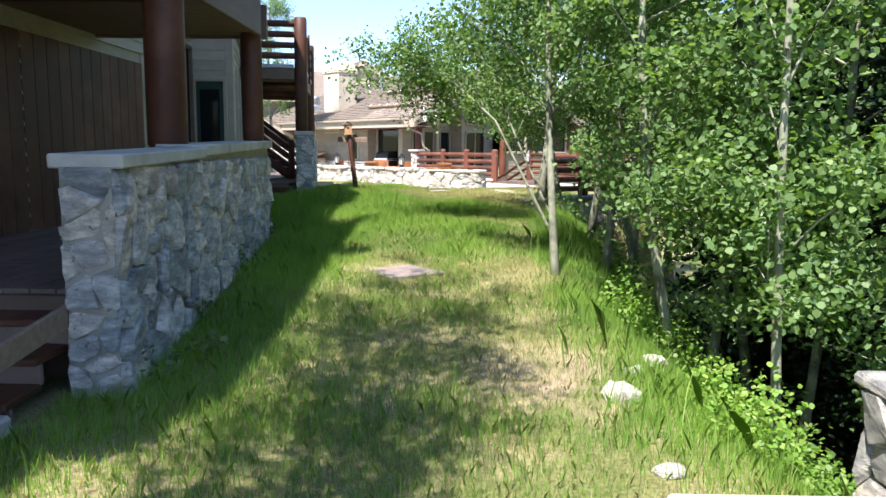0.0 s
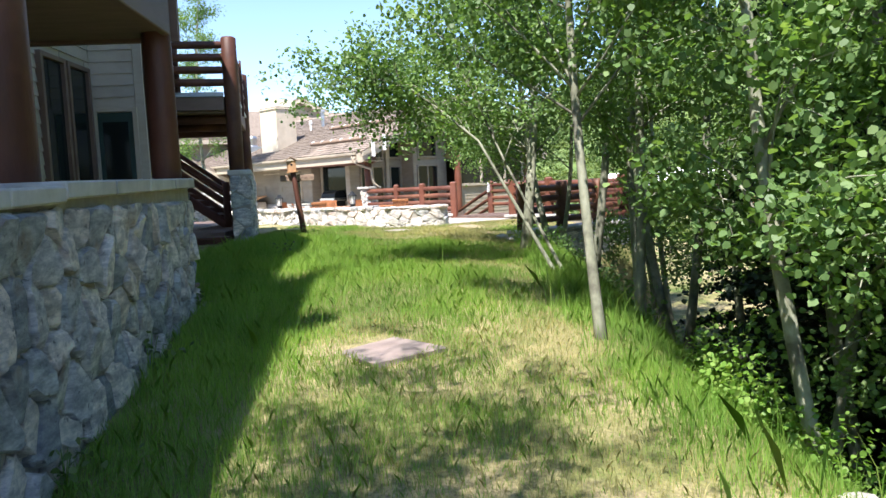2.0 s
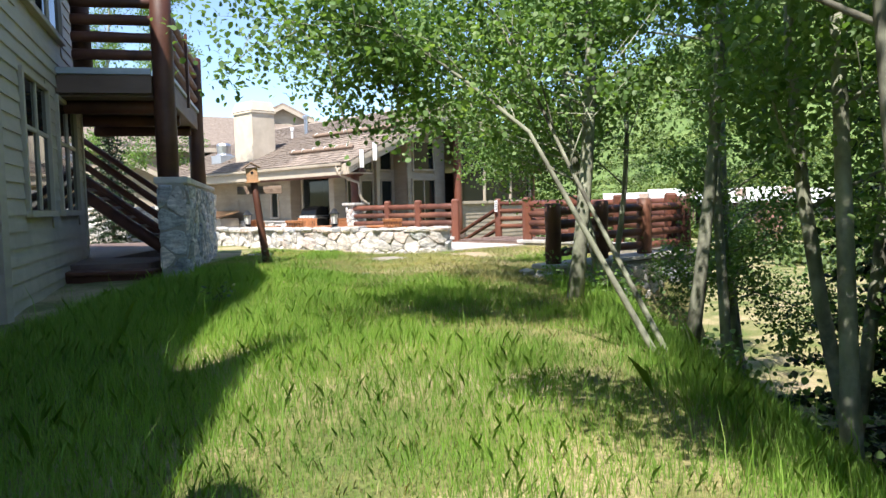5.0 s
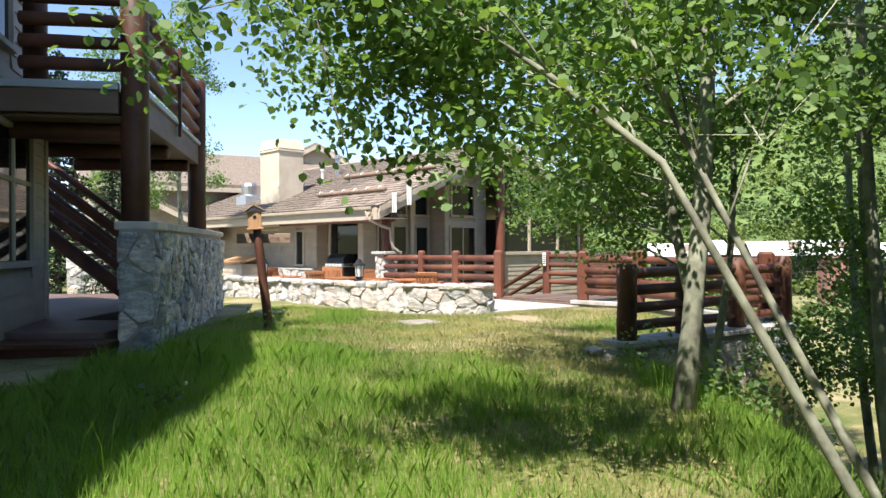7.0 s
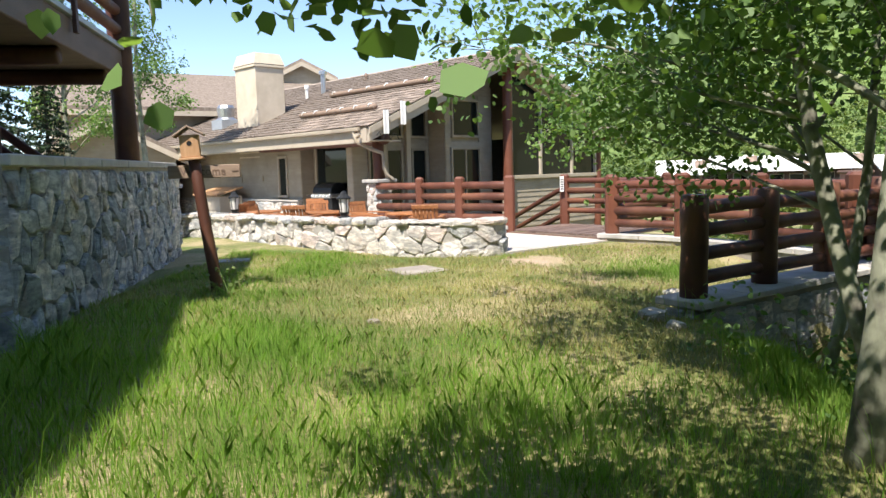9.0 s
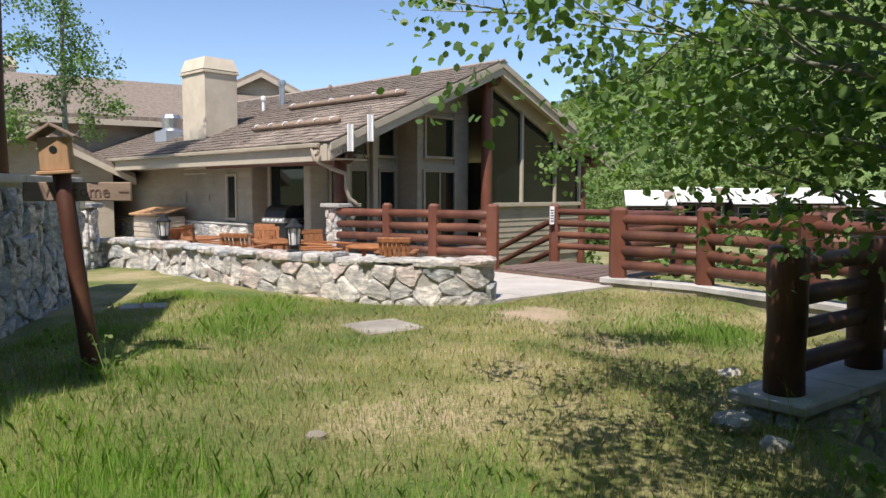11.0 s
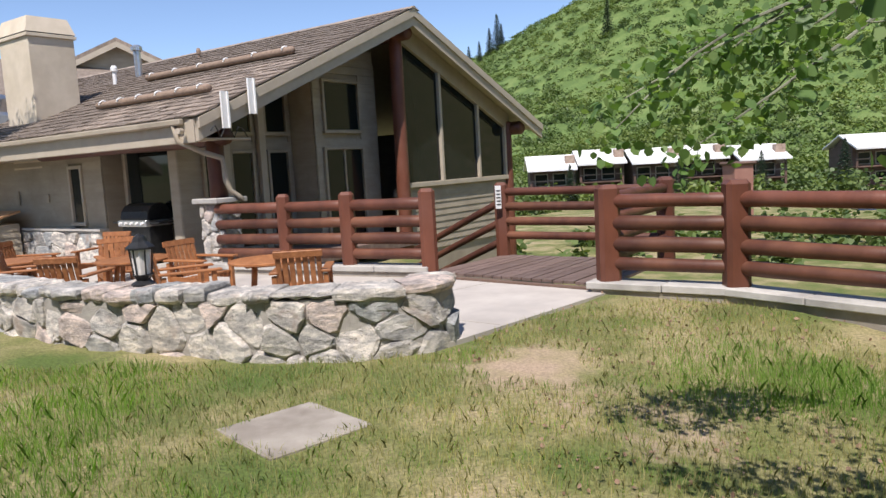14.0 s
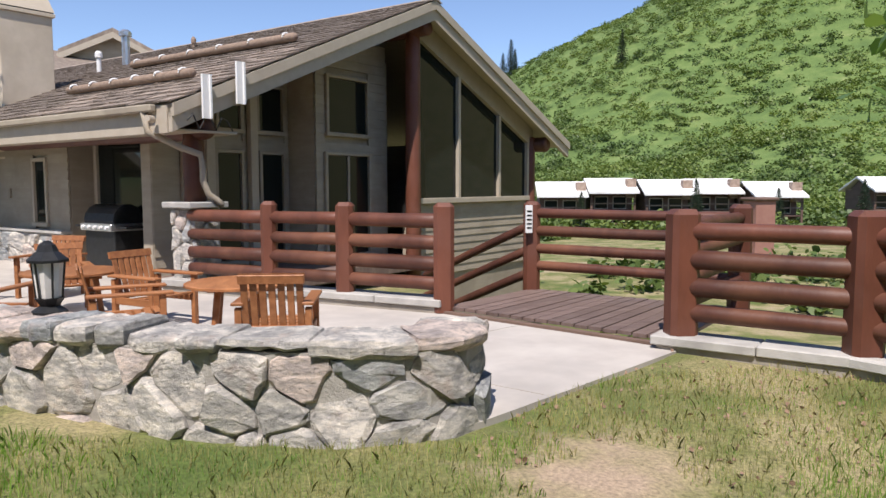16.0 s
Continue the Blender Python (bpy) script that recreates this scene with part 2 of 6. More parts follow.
def ground_material():
    """Turf with bare tan patches near, mown fields, gravel and scrub slopes further off."""
    m, n, l, b = material("turf and soil", 0.95)
    a = noise_node(n, l, 0.75, 6)
    r = ramp(n, [(0.34, (0.1, 0.15, 0.035)), (0.47, (0.19, 0.2, 0.075)), (0.58, (0.34, 0.3, 0.165)), (0.72, (0.42, 0.34, 0.24))])
    l.new(a.outputs[0], r.inputs[0])
    f = noise_node(n, l, 38, 6)
    fr = ramp(n, [(0.3, (0.45, 0.45, 0.4)), (0.7, (1.35, 1.3, 1.2))])
    l.new(f.outputs[0], fr.inputs[0])
    near = mix(n, l, r.outputs[0], fr.outputs[0], 1.0, "MULTIPLY")
    for sx, sy, sr_ in ((1.75, 25.5, 1.0), (0.55, 12.6, 0.9), (0.9, 5.2, 1.1), (2.2, 24.0, 0.7)):
        spot_geo, gap_node, spot = n.new("ShaderNodeNewGeometry"), n.new("ShaderNodeVectorMath"), n.new("ShaderNodeMapRange")
        gap_node.operation = "DISTANCE"
        l.new(spot_geo.outputs["Position"], gap_node.inputs[0])
        gap_node.inputs[1].default_value = (sx, sy, 0.25)
        ragged, total = n.new("ShaderNodeMath"), n.new("ShaderNodeMath")
        ragged.operation, total.operation = "MULTIPLY_ADD", "ADD"
        l.new(noise_node(n, l, 2.6, 6).outputs[0], ragged.inputs[0])
        ragged.inputs[1].default_value, ragged.inputs[2].default_value = 2.2, -1.0
        l.new(gap_node.outputs["Value"], total.inputs[0])
        l.new(ragged.outputs[0], total.inputs[1])
        l.new(total.outputs[0], spot.inputs[0])
        spot.inputs[1].default_value, spot.inputs[2].default_value, spot.inputs[3].default_value, spot.inputs[4].default_value = sr_ * 0.2, sr_, 0.85, 0
        near = mix(n, l, near, mix(n, l, (0.44, 0.33, 0.25), fr.outputs[0], 0.6, "MULTIPLY"), spot.outputs[0])
    s = noise_node(n, l, 0.11, 9, rough=0.72)
    sr = ramp(n, [(0.34, (0.075, 0.125, 0.034)), (0.5, (0.11, 0.17, 0.045)), (0.62, (0.15, 0.205, 0.062)), (0.75, (0.24, 0.24, 0.12)), (0.84, (0.36, 0.32, 0.23))])
    l.new(s.outputs[0], sr.inputs[0])
    geo, sep, mr = n.new("ShaderNodeNewGeometry"), n.new("ShaderNodeSeparateXYZ"), n.new("ShaderNodeMapRange")
    l.new(geo.outputs["Position"], sep.inputs[0])
    l.new(sep.outputs[1], mr.inputs[0])
    mr.inputs[1].default_value, mr.inputs[2].default_value = 95, 140
    l.new(mix(n, l, near, sr.outputs[0], mr.outputs[0]), b.inputs["Base Color"])
    bump(n, l, b, f.outputs[0], 0.6, 0.04)
    return m


GROUND = ground_material()


# ---- building helpers ----
def world_of(ob):
    return (world_of(ob.parent) @ ob.matrix_parent_inverse @ ob.matrix_basis) if ob.parent else ob.matrix_basis.copy()


def mesh_object(name, verts, faces, mat, smooth=False):
    me = bpy.data.meshes.new(name)
    me.from_pydata(verts, [], faces)
    me.materials.append(mat)
    if smooth:
        me.shade_smooth()
    return new(name, me)


def adopt(ob, parent, label=""):
    if parent is not None:
        ob.parent = parent
        ob.matrix_parent_inverse = world_of(parent).inverted()
    return tagged(ob, label)


def part(name, bm, mat, parent=None, label="", smooth=False):
    me = bpy.data.meshes.new(name)
    bmesh.ops.recalc_face_normals(bm, faces=bm.faces)
    bm.to_mesh(me)
    bm.free()
    me.materials.append(mat)
    if smooth:
        me.shade_smooth()
    return adopt(new(name, me), parent, label)


def thing(name, at, label, category, group="", kind=""):
    ob = new(name)
    ob.matrix_basis = Matrix.Translation(at)
    ob.empty_display_size = 0.1
    return tagged(ob, label, category, group, kind)


def block(bm, lo, hi, m=None, bevel=0.0):
    """A box between two corners, with its edges bevelled."""
    lo, hi = Vector(lo), Vector(hi)
    mid, size = (lo + hi) / 2, hi - lo
    made = bmesh.ops.create_cube(bm, size=1, matrix=Matrix.Translation(mid) @ Matrix.Diagonal((*size, 1)))["verts"]
    if bevel:
        edges = {e for v in made for e in v.link_edges}
        made = list({v for f in bmesh.ops.bevel(bm, geom=list(edges), offset=bevel, segments=1, affect="EDGES")["faces"] for v in f.verts} | {v for v in made if v.is_valid})
    if m is not None:
        bmesh.ops.transform(bm, matrix=m, verts=[v for v in made if v.is_valid])
    return bm


def boxed(name, lo, hi, mat, parent=None, label="", bevel=0.006, m=None):
    return part(name, block(bmesh.new(), lo, hi, m, bevel), mat, parent, label)


def tube(bm, points, radii, seg=8, closed=True, wob=0.0):
    """A tube along points, rings square to it."""
    rings = []
    for i, p in enumerate(points):
        p = Vector(p)
        a, b = Vector(points[max(i - 1, 0)]), Vector(points[min(i + 1, len(points) - 1)])
        d = (b - a).normalized()
        u = d.cross(Vector((0, 0, 1)) if abs(d.z) < 0.9 else Vector((1, 0, 0))).normalized()
        w = d.cross(u)
        rings.append([bm.verts.new(p + (u * math.cos(t) + w * math.sin(t)) * radii[i] * (1 + random.uniform(-wob, wob))) for t in (2 * math.pi * k / seg for k in range(seg))])
    for a, b in zip(rings, rings[1:]):
        for k in range(seg):
            bm.faces.new((a[k], a[(k + 1) % seg], b[(k + 1) % seg], b[k]))
    if closed:
        bm.faces.new(rings[0][::-1])
        bm.faces.new(rings[-1])
    return bm


def log(name, p, q, r, mat, parent, taper=0.93, seg=12, label=""):
    """A peeled log, slightly crooked, with chamfered ends."""
    p, q = Vector(p), Vector(q)
    n = 7
    pts, rad = [], []
    for i in range(n):
        f = (0, 0.012, 0.25, 0.5, 0.75, 0.988, 1)[i]
        c = p.lerp(q, f)
        if 1 < i < 5:
            c += Vector([random.uniform(-0.05, 0.05) * r for _ in range(3)])
        pts.append(c)
        rad.append(r * (1 - (1 - taper) * f) * (0.82 if i in (0, n - 1) else random.uniform(0.97, 1.03)))
    return part(name, tube(bmesh.new(), pts, rad, seg), mat, parent, label, smooth=True)


def clip_cell(poly, a, b):
    """The side of a polygon nearer to a than to b."""
    mx, my, nx, ny = (a[0] + b[0]) / 2, (a[1] + b[1]) / 2, b[0] - a[0], b[1] - a[1]
    out = []
    for i, p in enumerate(poly):
        q = poly[(i + 1) % len(poly)]
        dp, dq = (p[0] - mx) * nx + (p[1] - my) * ny, (q[0] - mx) * nx + (q[1] - my) * ny
        if dp <= 0:
            out.append(p)
        if dp * dq < 0:
            t = dp / (dp - dq)
            out.append((p[0] + (q[0] - p[0]) * t, p[1] + (q[1] - p[1]) * t))
    return out


def cells(w, h, su, sv, seed):
    rnd = random.Random(seed)
    nu, nv = max(1, round(w / su)), max(1, round(h / sv))
    pts = [((i + 0.5 + (0.25 if j % 2 else -0.25) + rnd.uniform(-0.46, 0.46)) * w / nu, (j + 0.5 + rnd.uniform(-0.48, 0.48)) * h / nv) for j in range(nv) for i in range(nu)]
    out = []
    for a in pts:
        poly = [(0, 0), (w, 0), (w, h), (0, h)]
        for b in pts:
            if b is not a and abs(b[0] - a[0]) < 3 * su and abs(b[1] - a[1]) < 3 * sv:
                poly = clip_cell(poly, a, b)
                if len(poly) < 3:
                    break
        if len(poly) >= 3:
            out.append(poly)
    return out, rnd


def stones(parent, place, w, h, su, sv, mat, seed, proud=0.045, gap=0.012, name="stone"):
    """Rubble facing: each stone a bevelled, uneven slab on the wall that place(u, v, depth) maps to."""
    polys, rnd = cells(w, h, su, sv, seed)
    for poly in polys:
        cx, cy = sum(p[0] for p in poly) / len(poly), sum(p[1] for p in poly) / len(poly)
        size = max(0.05, min(max(p[0] for p in poly) - min(p[0] for p in poly), max(p[1] for p in poly) - min(p[1] for p in poly)))
        # corners worn: each corner is cut, each long edge gets a middle point that wanders
        ring = []
        for i, p in enumerate(poly):
            q, o = poly[(i + 1) % len(poly)], poly[i - 1]
            lq, lo_ = math.dist(p, q), math.dist(p, o)
            if lq < 0.03 and lo_ < 0.03:
                continue
            cut = 0.16
            ring.append((p[0] + (o[0] - p[0]) * cut, p[1] + (o[1] - p[1]) * cut))
            ring.append((p[0] + (q[0] - p[0]) * cut, p[1] + (q[1] - p[1]) * cut))
        k0 = 1 - gap / size * 2
        depth = proud * rnd.uniform(0.55, 1.3)
        tilt_u, tilt_v = rnd.uniform(-0.17, 0.17), rnd.uniform(-0.17, 0.17)
        loops = []
        for k, d in ((k0, -0.01), (k0 * 0.985, depth * 0.45), (k0 * 0.86, depth)):
            loop = []
            for x, y in ring:
                jx, jy = (rnd.uniform(-0.018, 0.018), rnd.uniform(-0.018, 0.018)) if d > 0 else (0, 0)
                x2, y2 = cx + (x - cx) * k + jx, cy + (y - cy) * k + jy
                extra = (tilt_u * (x - cx) + tilt_v * (y - cy) + rnd.uniform(-0.006, 0.006)) if d > 0 else 0
                loop.append(place(x2, y2, max(d + extra, -0.01)))
            loops.append(loop)
        n = len(ring)
        verts = [v for lp in loops for v in lp] + [place(cx, cy, depth * 1.12)]
        faces = [(a * n + i, a * n + (i + 1) % n, (a + 1) * n + (i + 1) % n, (a + 1) * n + i) for a in (0, 1) for i in range(n)]
        faces += [(2 * n + i, 2 * n + (i + 1) % n, 3 * n) for i in range(n)]
        adopt(mesh_object(name, verts, faces, mat), parent)


def flat(o, u, n):
    """A wall map: u along, v up, depth out."""
    o, u, n = Vector(o), Vector(u).normalized(), Vector(n).normalized()
    return lambda a, b, d: o + u * a + Vector((0, 0, b)) + n * d


def siding(parent, o, u, n, w, h, holes, mat, pitch=0.19, start=None):
    """Clapboards, each a wedge that laps the one below, cut round the openings."""
    at = flat(o, u, n)
    for k in range(math.ceil(h / pitch)):
        z0, z1 = k * pitch, min((k + 1) * pitch, h)
        spans = [(start(z1) if start else 0.0, w)]
        for a0, a1, b0, b1 in holes:
            if b0 < z1 - 0.02 and b1 > z0 + 0.02:
                spans = [s for x0, x1 in spans for s in ((x0, min(x1, a0)), (max(x0, a1), x1)) if s[1] - s[0] > 0.02]
        for x0, x1 in spans:
            if x1 - x0 < 0.03:
                continue
            v = [at(x, z, d) for x in (x0, x1) for z, d in ((z0 - 0.012, 0), (z0 - 0.012, 0.03), (z1, 0.008), (z1, 0))]
            adopt(mesh_object("board", v, [(0, 1, 2, 3), (7, 6, 5, 4), (1, 5, 6, 2), (0, 4, 5, 1), (3, 2, 6, 7), (0, 3, 7, 4)], mat), parent)


def window(parent, o, u, n, w, h, lights=1, mat=None, name="window", frame_w=0.07, transoms=(), deep=0.012):
    """A framed window let into a wall: casing, mullions and recessed panes."""
    mat = mat or TRIM
    at = flat(o, u, n)
    u, n = Vector(u).normalized(), Vector(n).normalized()
    basis = Matrix((u, n, Vector((0, 0, 1)))).transposed().to_4x4()
    m = Matrix.Translation(Vector(o)) @ basis
    bm = bmesh.new()
    for lo, hi in (((-frame_w, -0.08, -frame_w), (0, 0.05, h + frame_w)), ((w, -0.08, -frame_w), (w + frame_w, 0.05, h + frame_w)), ((0, -0.08, h), (w, 0.05, h + frame_w))):
        block(bm, lo, hi, m, 0.006)
    win = part(name, bm, mat, parent)
    boxed("sill", (-frame_w - 0.02, -0.08, -frame_w - 0.012), (w + frame_w + 0.02, 0.075, -0.002), mat, win, m=m)
    for k in range(1, lights):
        boxed("mullion", (w * k / lights - 0.03, -0.075, 0), (w * k / lights + 0.03, 0.03, h), mat, win, m=m)
    zs = [0, *[t * h for t in transoms], h]
    for t in transoms:
        boxed("transom", (0, -0.07, t * h - 0.03), (w, 0.02, t * h + 0.03), mat, win, m=m)
    for k in range(lights):
        for za, zb in zip(zs, zs[1:]):
            boxed("pane", (w * k / lights + 0.02, -deep, za + 0.01), (w * (k + 1) / lights - 0.02, -deep + 0.012, zb - 0.01), GLASS, win, "dark reflecting glass", 0, m)
    return win


# ---- ground ----
def table(x, rows):
    if x <= rows[0][0]:
        return rows[0][1]
    for (a, p), (b, q) in zip(rows, rows[1:]):
        if x <= b:
            return p + (q - p) * (x - a) / (b - a)
    return rows[-1][1]


def smooth(t):
    t = min(max(t, 0), 1)
    return t * t * (3 - 2 * t)


MIDLINE = [(-5, 0.12), (0, 0.1), (4.5, 0.0), (9, 0.12), (13, 0.28), (19, 0.4), (24, 0.38), (30, 0.38)]
BANK = [(-30, 2.2), (0, 1.9), (3.3, 1.55), (7, 1.4), (9.2, 1.6), (13, 1.9), (18, 2.5), (21.0, 2.9), (21.5, 3.4), (22.2, 4.7), (23.2, 6.3), (25.5, 6.0), (27.1, 5.15), (28.3, 4.1), (30.6, 2.1), (33, 1.6), (37, 3.0), (60, 8.0)]
HILL = [(-180, 6), (-60, 8), (-20, 14), (0, 26), (8, 38), (14, 57), (18, 70), (23, 93), (28, 117), (38, 155), (60, 180), (100, 120), (150, 30), (180, 6)]


TERRACE_EDGE = [(-12, 33.4), (-8.5, 32.5), (-6, 31.6), (-4.75, 30.85), (-3.6, 29.4), (-2.4, 28.0), (-0.9, 27.1), (0.9, 26.5), (3.6, 28.5)]


def ground_z(x, y):
    z = table(y, MIDLINE) + 0.088 * min(max(0, -x - 0.4), 2.6) * smooth((y - 5) / 5) * (1 - 0.5 * smooth((y - 20) / 6))
    e = x - table(y, BANK)
    z -= 0.16 * smooth((x - 1.2) / 1.4) * smooth((y - 16) / 3) * (1 - smooth((y - 24.5) / 2))
    steep = 1.0 if 21 < y < 40 else 3.6
    z -= 2.7 * smooth(e / steep) if e > 0 else 0
    z += noise.noise(Vector((x * 0.8, y * 0.8, 0))) * 0.035 + noise.noise(Vector((x * 2.7, y * 2.7, 4))) * 0.015
    if -11 < x < 3.6 and y < 42:
        z -= 0.4 * smooth((y - table(x, TERRACE_EDGE) - 0.05) / 0.35)
    far = math.hypot(x, y - 15)
    if far > 40:
        z -= 1.5 * smooth((far - 40) / 60)
        b = math.degrees(math.atan2(x, y - 15))
        z += (table(b, HILL) + 4) * smooth((far - 165) / 330) * (1 + 0.12 * noise.noise(Vector((x / 90, y / 90, 1)))) + smooth((far - 170) / 60) * 3 * noise.noise(Vector((x / 25, y / 25, 2)))
    return z


def axis(inner_lo, inner_hi, step, lo, hi):
    out = list(np.arange(inner_lo, inner_hi + step / 2, step))
    s, v = step, inner_hi
    while v < hi:
        s = min(s * 1.22, 14 if v < 700 else 300)
        v += s
        out.append(v)
    s, v = step, inner_lo
    while v > lo:
        s = min(s * 1.22, 40 if v > -700 else 300)
        v -= s
        out.insert(0, v)
    return out


GX, GY = axis(-6, 8, 0.25, -2500, 2500), axis(-3, 33, 0.25, -2500, 2500)
ground = mesh_object("ground", [(x, y, ground_z(x, y)) for y in GY for x in GX], [(j * len(GX) + i, j * len(GX) + i + 1, (j + 1) * len(GX) + i + 1, (j + 1) * len(GX) + i) for j in range(len(GY) - 1) for i in range(len(GX) - 1)], GROUND, True)
tagged(ground, "grassy bank with bare patches and scrubby hillside beyond", "ground", kind="structure")


# ---- near house: patio wall, timber decks, clapboard corner ----
def cap_run(parent, line, half, z0, z1, mat, piece=0.9):
    """Cap slabs along a polyline, each its own piece."""
    for (x0, y0, a), (x1, y1, b) in zip(line, line[1:]):
        p, q = Vector((x0, y0, 0)), Vector((x1, y1, 0))
        d = q - p
        n = max(1, round(d.length / piece))
        side = Vector((d.y, -d.x, 0)).normalized() * half
        for k in range(n):
            f0, f1 = k / n + 0.002, (k + 1) / n - 0.002
            c0, c1 = p.lerp(q, f0), p.lerp(q, f1)
            lift0, lift1 = a + (b - a) * f0, a + (b - a) * f1
            j = random.uniform(-0.006, 0.006)
            v = [c + s * (1 + j) + Vector((0, 0, z + l)) for z in (z0, z1) for c, l in ((c0, lift0), (c1, lift1)) for s in (side, -side)]
            bm = bmesh.new()
            w = [bm.verts.new(i) for i in v]
            for f in ((0, 1, 3, 2), (4, 6, 7, 5), (0, 2, 6, 4), (1, 5, 7, 3), (0, 4, 5, 1), (2, 3, 7, 6)):
                bm.faces.new([w[i] for i in f])
            bmesh.ops.bevel(bm, geom=bm.edges[:], offset=0.012, segments=1, affect="EDGES")
            part("cap_stone", bm, mat, parent)


def core(name, line, half, z0, tops, mat, parent=None, label=""):
    """The solid core of a wall along a polyline."""
    bm = bmesh.new()
    rows = []
    for i, (x, y) in enumerate(line):
        a, b = Vector(line[max(i - 1, 0)]), Vector(line[min(i + 1, len(line) - 1)])
        d = (b - a).normalized()
        s = Vector((d.y, -d.x)) * half
        rows.append([bm.verts.new((x + s.x * k, y + s.y * k, z)) for k, z in ((1, z0), (1, tops[i]), (-1, tops[i]), (-1, z0))])
    for a, b in zip(rows, rows[1:]):
        for k in range(4):
            bm.faces.new((a[k], a[(k + 1) % 4], b[(k + 1) % 4], b[k]))
    bm.faces.new(rows[0])
    bm.faces.new(rows[-1][::-1])
    return part(name, bm, mat, parent, label)


W1A, W1B = Vector((-2.12, 4.66, 0)), Vector((-2.66, 11.05, 0))
w1u = (W1B - W1A).normalized()
w1n = Vector((w1u.y, -w1u.x, 0))
w1_mid = [tuple((W1A - w1n * 0.19).xy), tuple((W1A.lerp(W1B, 0.36) - w1n * 0.19).xy), tuple((W1B - w1n * 0.19).xy)]
wall_1 = tagged(core("wall_patio", w1_mid, 0.17, -0.3, [1.6, 1.66, 1.76], MORTAR), "grey rubble stone patio wall with pale cap slabs", "stone wall", kind="structure")
cap_run(wall_1, [(*w1_mid[0], 0.0), (*w1_mid[1], 0.05)], 0.25, 1.595, 1.695, CAPSTONE, 0.8)
cap_run(wall_1, [(*w1_mid[1], 0.06), (*w1_mid[2], 0.15)], 0.25, 1.605, 1.715, CAPSTONE, 0.95)
stones(wall_1, flat(W1A + Vector((0, 0, -0.1)) - w1n * 0.02, w1u, w1n), (W1B - W1A).length, 1.72, 0.24, 0.34, STONE, 3, 0.06, 0.008)
stones(wall_1, flat(W1A - w1n * 0.37 + Vector((0, 0.0, -0.1)), w1n, -w1u), 0.37, 1.7, 0.2, 0.26, STONE, 5, 0.035)
stones(wall_1, flat(W1B + Vector((0, 0, 0.1)), -w1n, w1u), 0.37, 1.64, 0.2, 0.26, STONE, 6, 0.03)

# raised timber patio behind the wall, with its steps
patio = thing("timber_patio", (-3.9, 8, 0.7), "dark brown boarded patio raised behind the stone wall", "patio")
for k in range(18):
    boxed("board", (-6.2 + k * 0.2, 5.1, 0.64), (-6.01 + k * 0.2, 11.0 if k > 8 else 14.95, 0.68), DECKING, patio, bevel=0.004)
boxed("skirt", (-4.6, 11.0, 0.1), (-3.05, 11.04, 0.64), FASCIA, patio)
boxed("skirt", (-6.2, 5.05, -0.1), (-2.62, 5.1, 0.64), FASCIA, patio)
steps = thing("timber_steps", (-3.2, 4.4, 0), "brown timber steps up to the patio beside the wall", "steps")
for k in range(3):
    boxed("tread", (-5.2, 4.0 + k * 0.36, 0.12 + k * 0.18), (-2.56, 4.42 + k * 0.36, 0.17 + k * 0.18), LOG, steps, bevel=0.01)
    boxed("riser", (-5.2, 4.06 + k * 0.36, -0.02 + k * 0.18), (-2.56, 4.09 + k * 0.36, 0.118 + k * 0.18), DECKING, steps)
boxed("edge_board", (-2.5, 3.55, 0), (-2.46, 5.1, 0.16), GREYWOOD, steps, "weathered leaning side board", m=pose(0, 0, 0.02, 6, 0, 0))
walkway = boxed("pavement_steps", (-7, 1.2, -0.25), (-2.5, 3.98, 0.12), CONCRETE, None, bevel=0.02)
tagged(walkway, "worn concrete path at the foot of the steps", "path", kind="structure")


def log_post(x, y, z0, z1, r, mat, name="post", parent=None):
    return log(name, (x, y, z0), (x, y, z1), r, mat, parent, 0.97, 16)


deck_1 = thing("upper_deck", (-3.8, 8, 1.8), "dark log-framed upper deck carried on stained log posts", "deck")
log_post(-2.74, 7.25, 1.72, 6.2, 0.2, LOG, parent=deck_1)
log_post(-2.8, 10.72, 1.83, 6.2, 0.155, LOG, parent=deck_1)
log_post(-4.95, 4.7, 0.0, 3.4, 0.16, LOG, parent=deck_1)
log("beam", (-6.2, 7.25, 3.32), (-2.6, 7.25, 3.32), 0.16, LOG, deck_1)
# below y 3.6 the deck is an unseen extension that darkens the patio
boxed("soffit", (-6.2, 1.6, 3.4), (-2.72, 10.9, 3.44), SOFFIT, deck_1)
boxed("fascia", (-2.71, 1.6, 3.36), (-2.62, 10.6, 3.85), FASCIA, deck_1, "brown fascia board", 0.01)
boxed("rim", (-6.2, 10.905, 3.36), (-2.62, 10.98, 3.85), FASCIA, deck_1)
boxed("flashing", (-2.6, 1.6, 3.86), (-2.55, 10.6, 3.92), DUCT, deck_1)
boxed("floor", (-6.2, 1.6, 3.8), (-2.72, 10.9, 3.88), DECKING, deck_1)
for k in range(4):
    log("rail", (-2.72, 1.7, 4.1 + k * 0.26), (-2.72, 10.6, 4.1 + k * 0.26), 0.075, LOG, deck_1)

house = thing("clapboard_house", (-7, 14, 0), "grey-beige clapboard house with trimmed windows and green door", "house")
HX, HY, SX = -4.38, 15.0, -5.2
FA, FB = Vector((HX, HY, 0)), Vector((-5.82, 20.9, 0))
fu = (FB - FA).normalized()
fn = Vector((fu.y, -fu.x, 0))
FL = (FB - FA).length


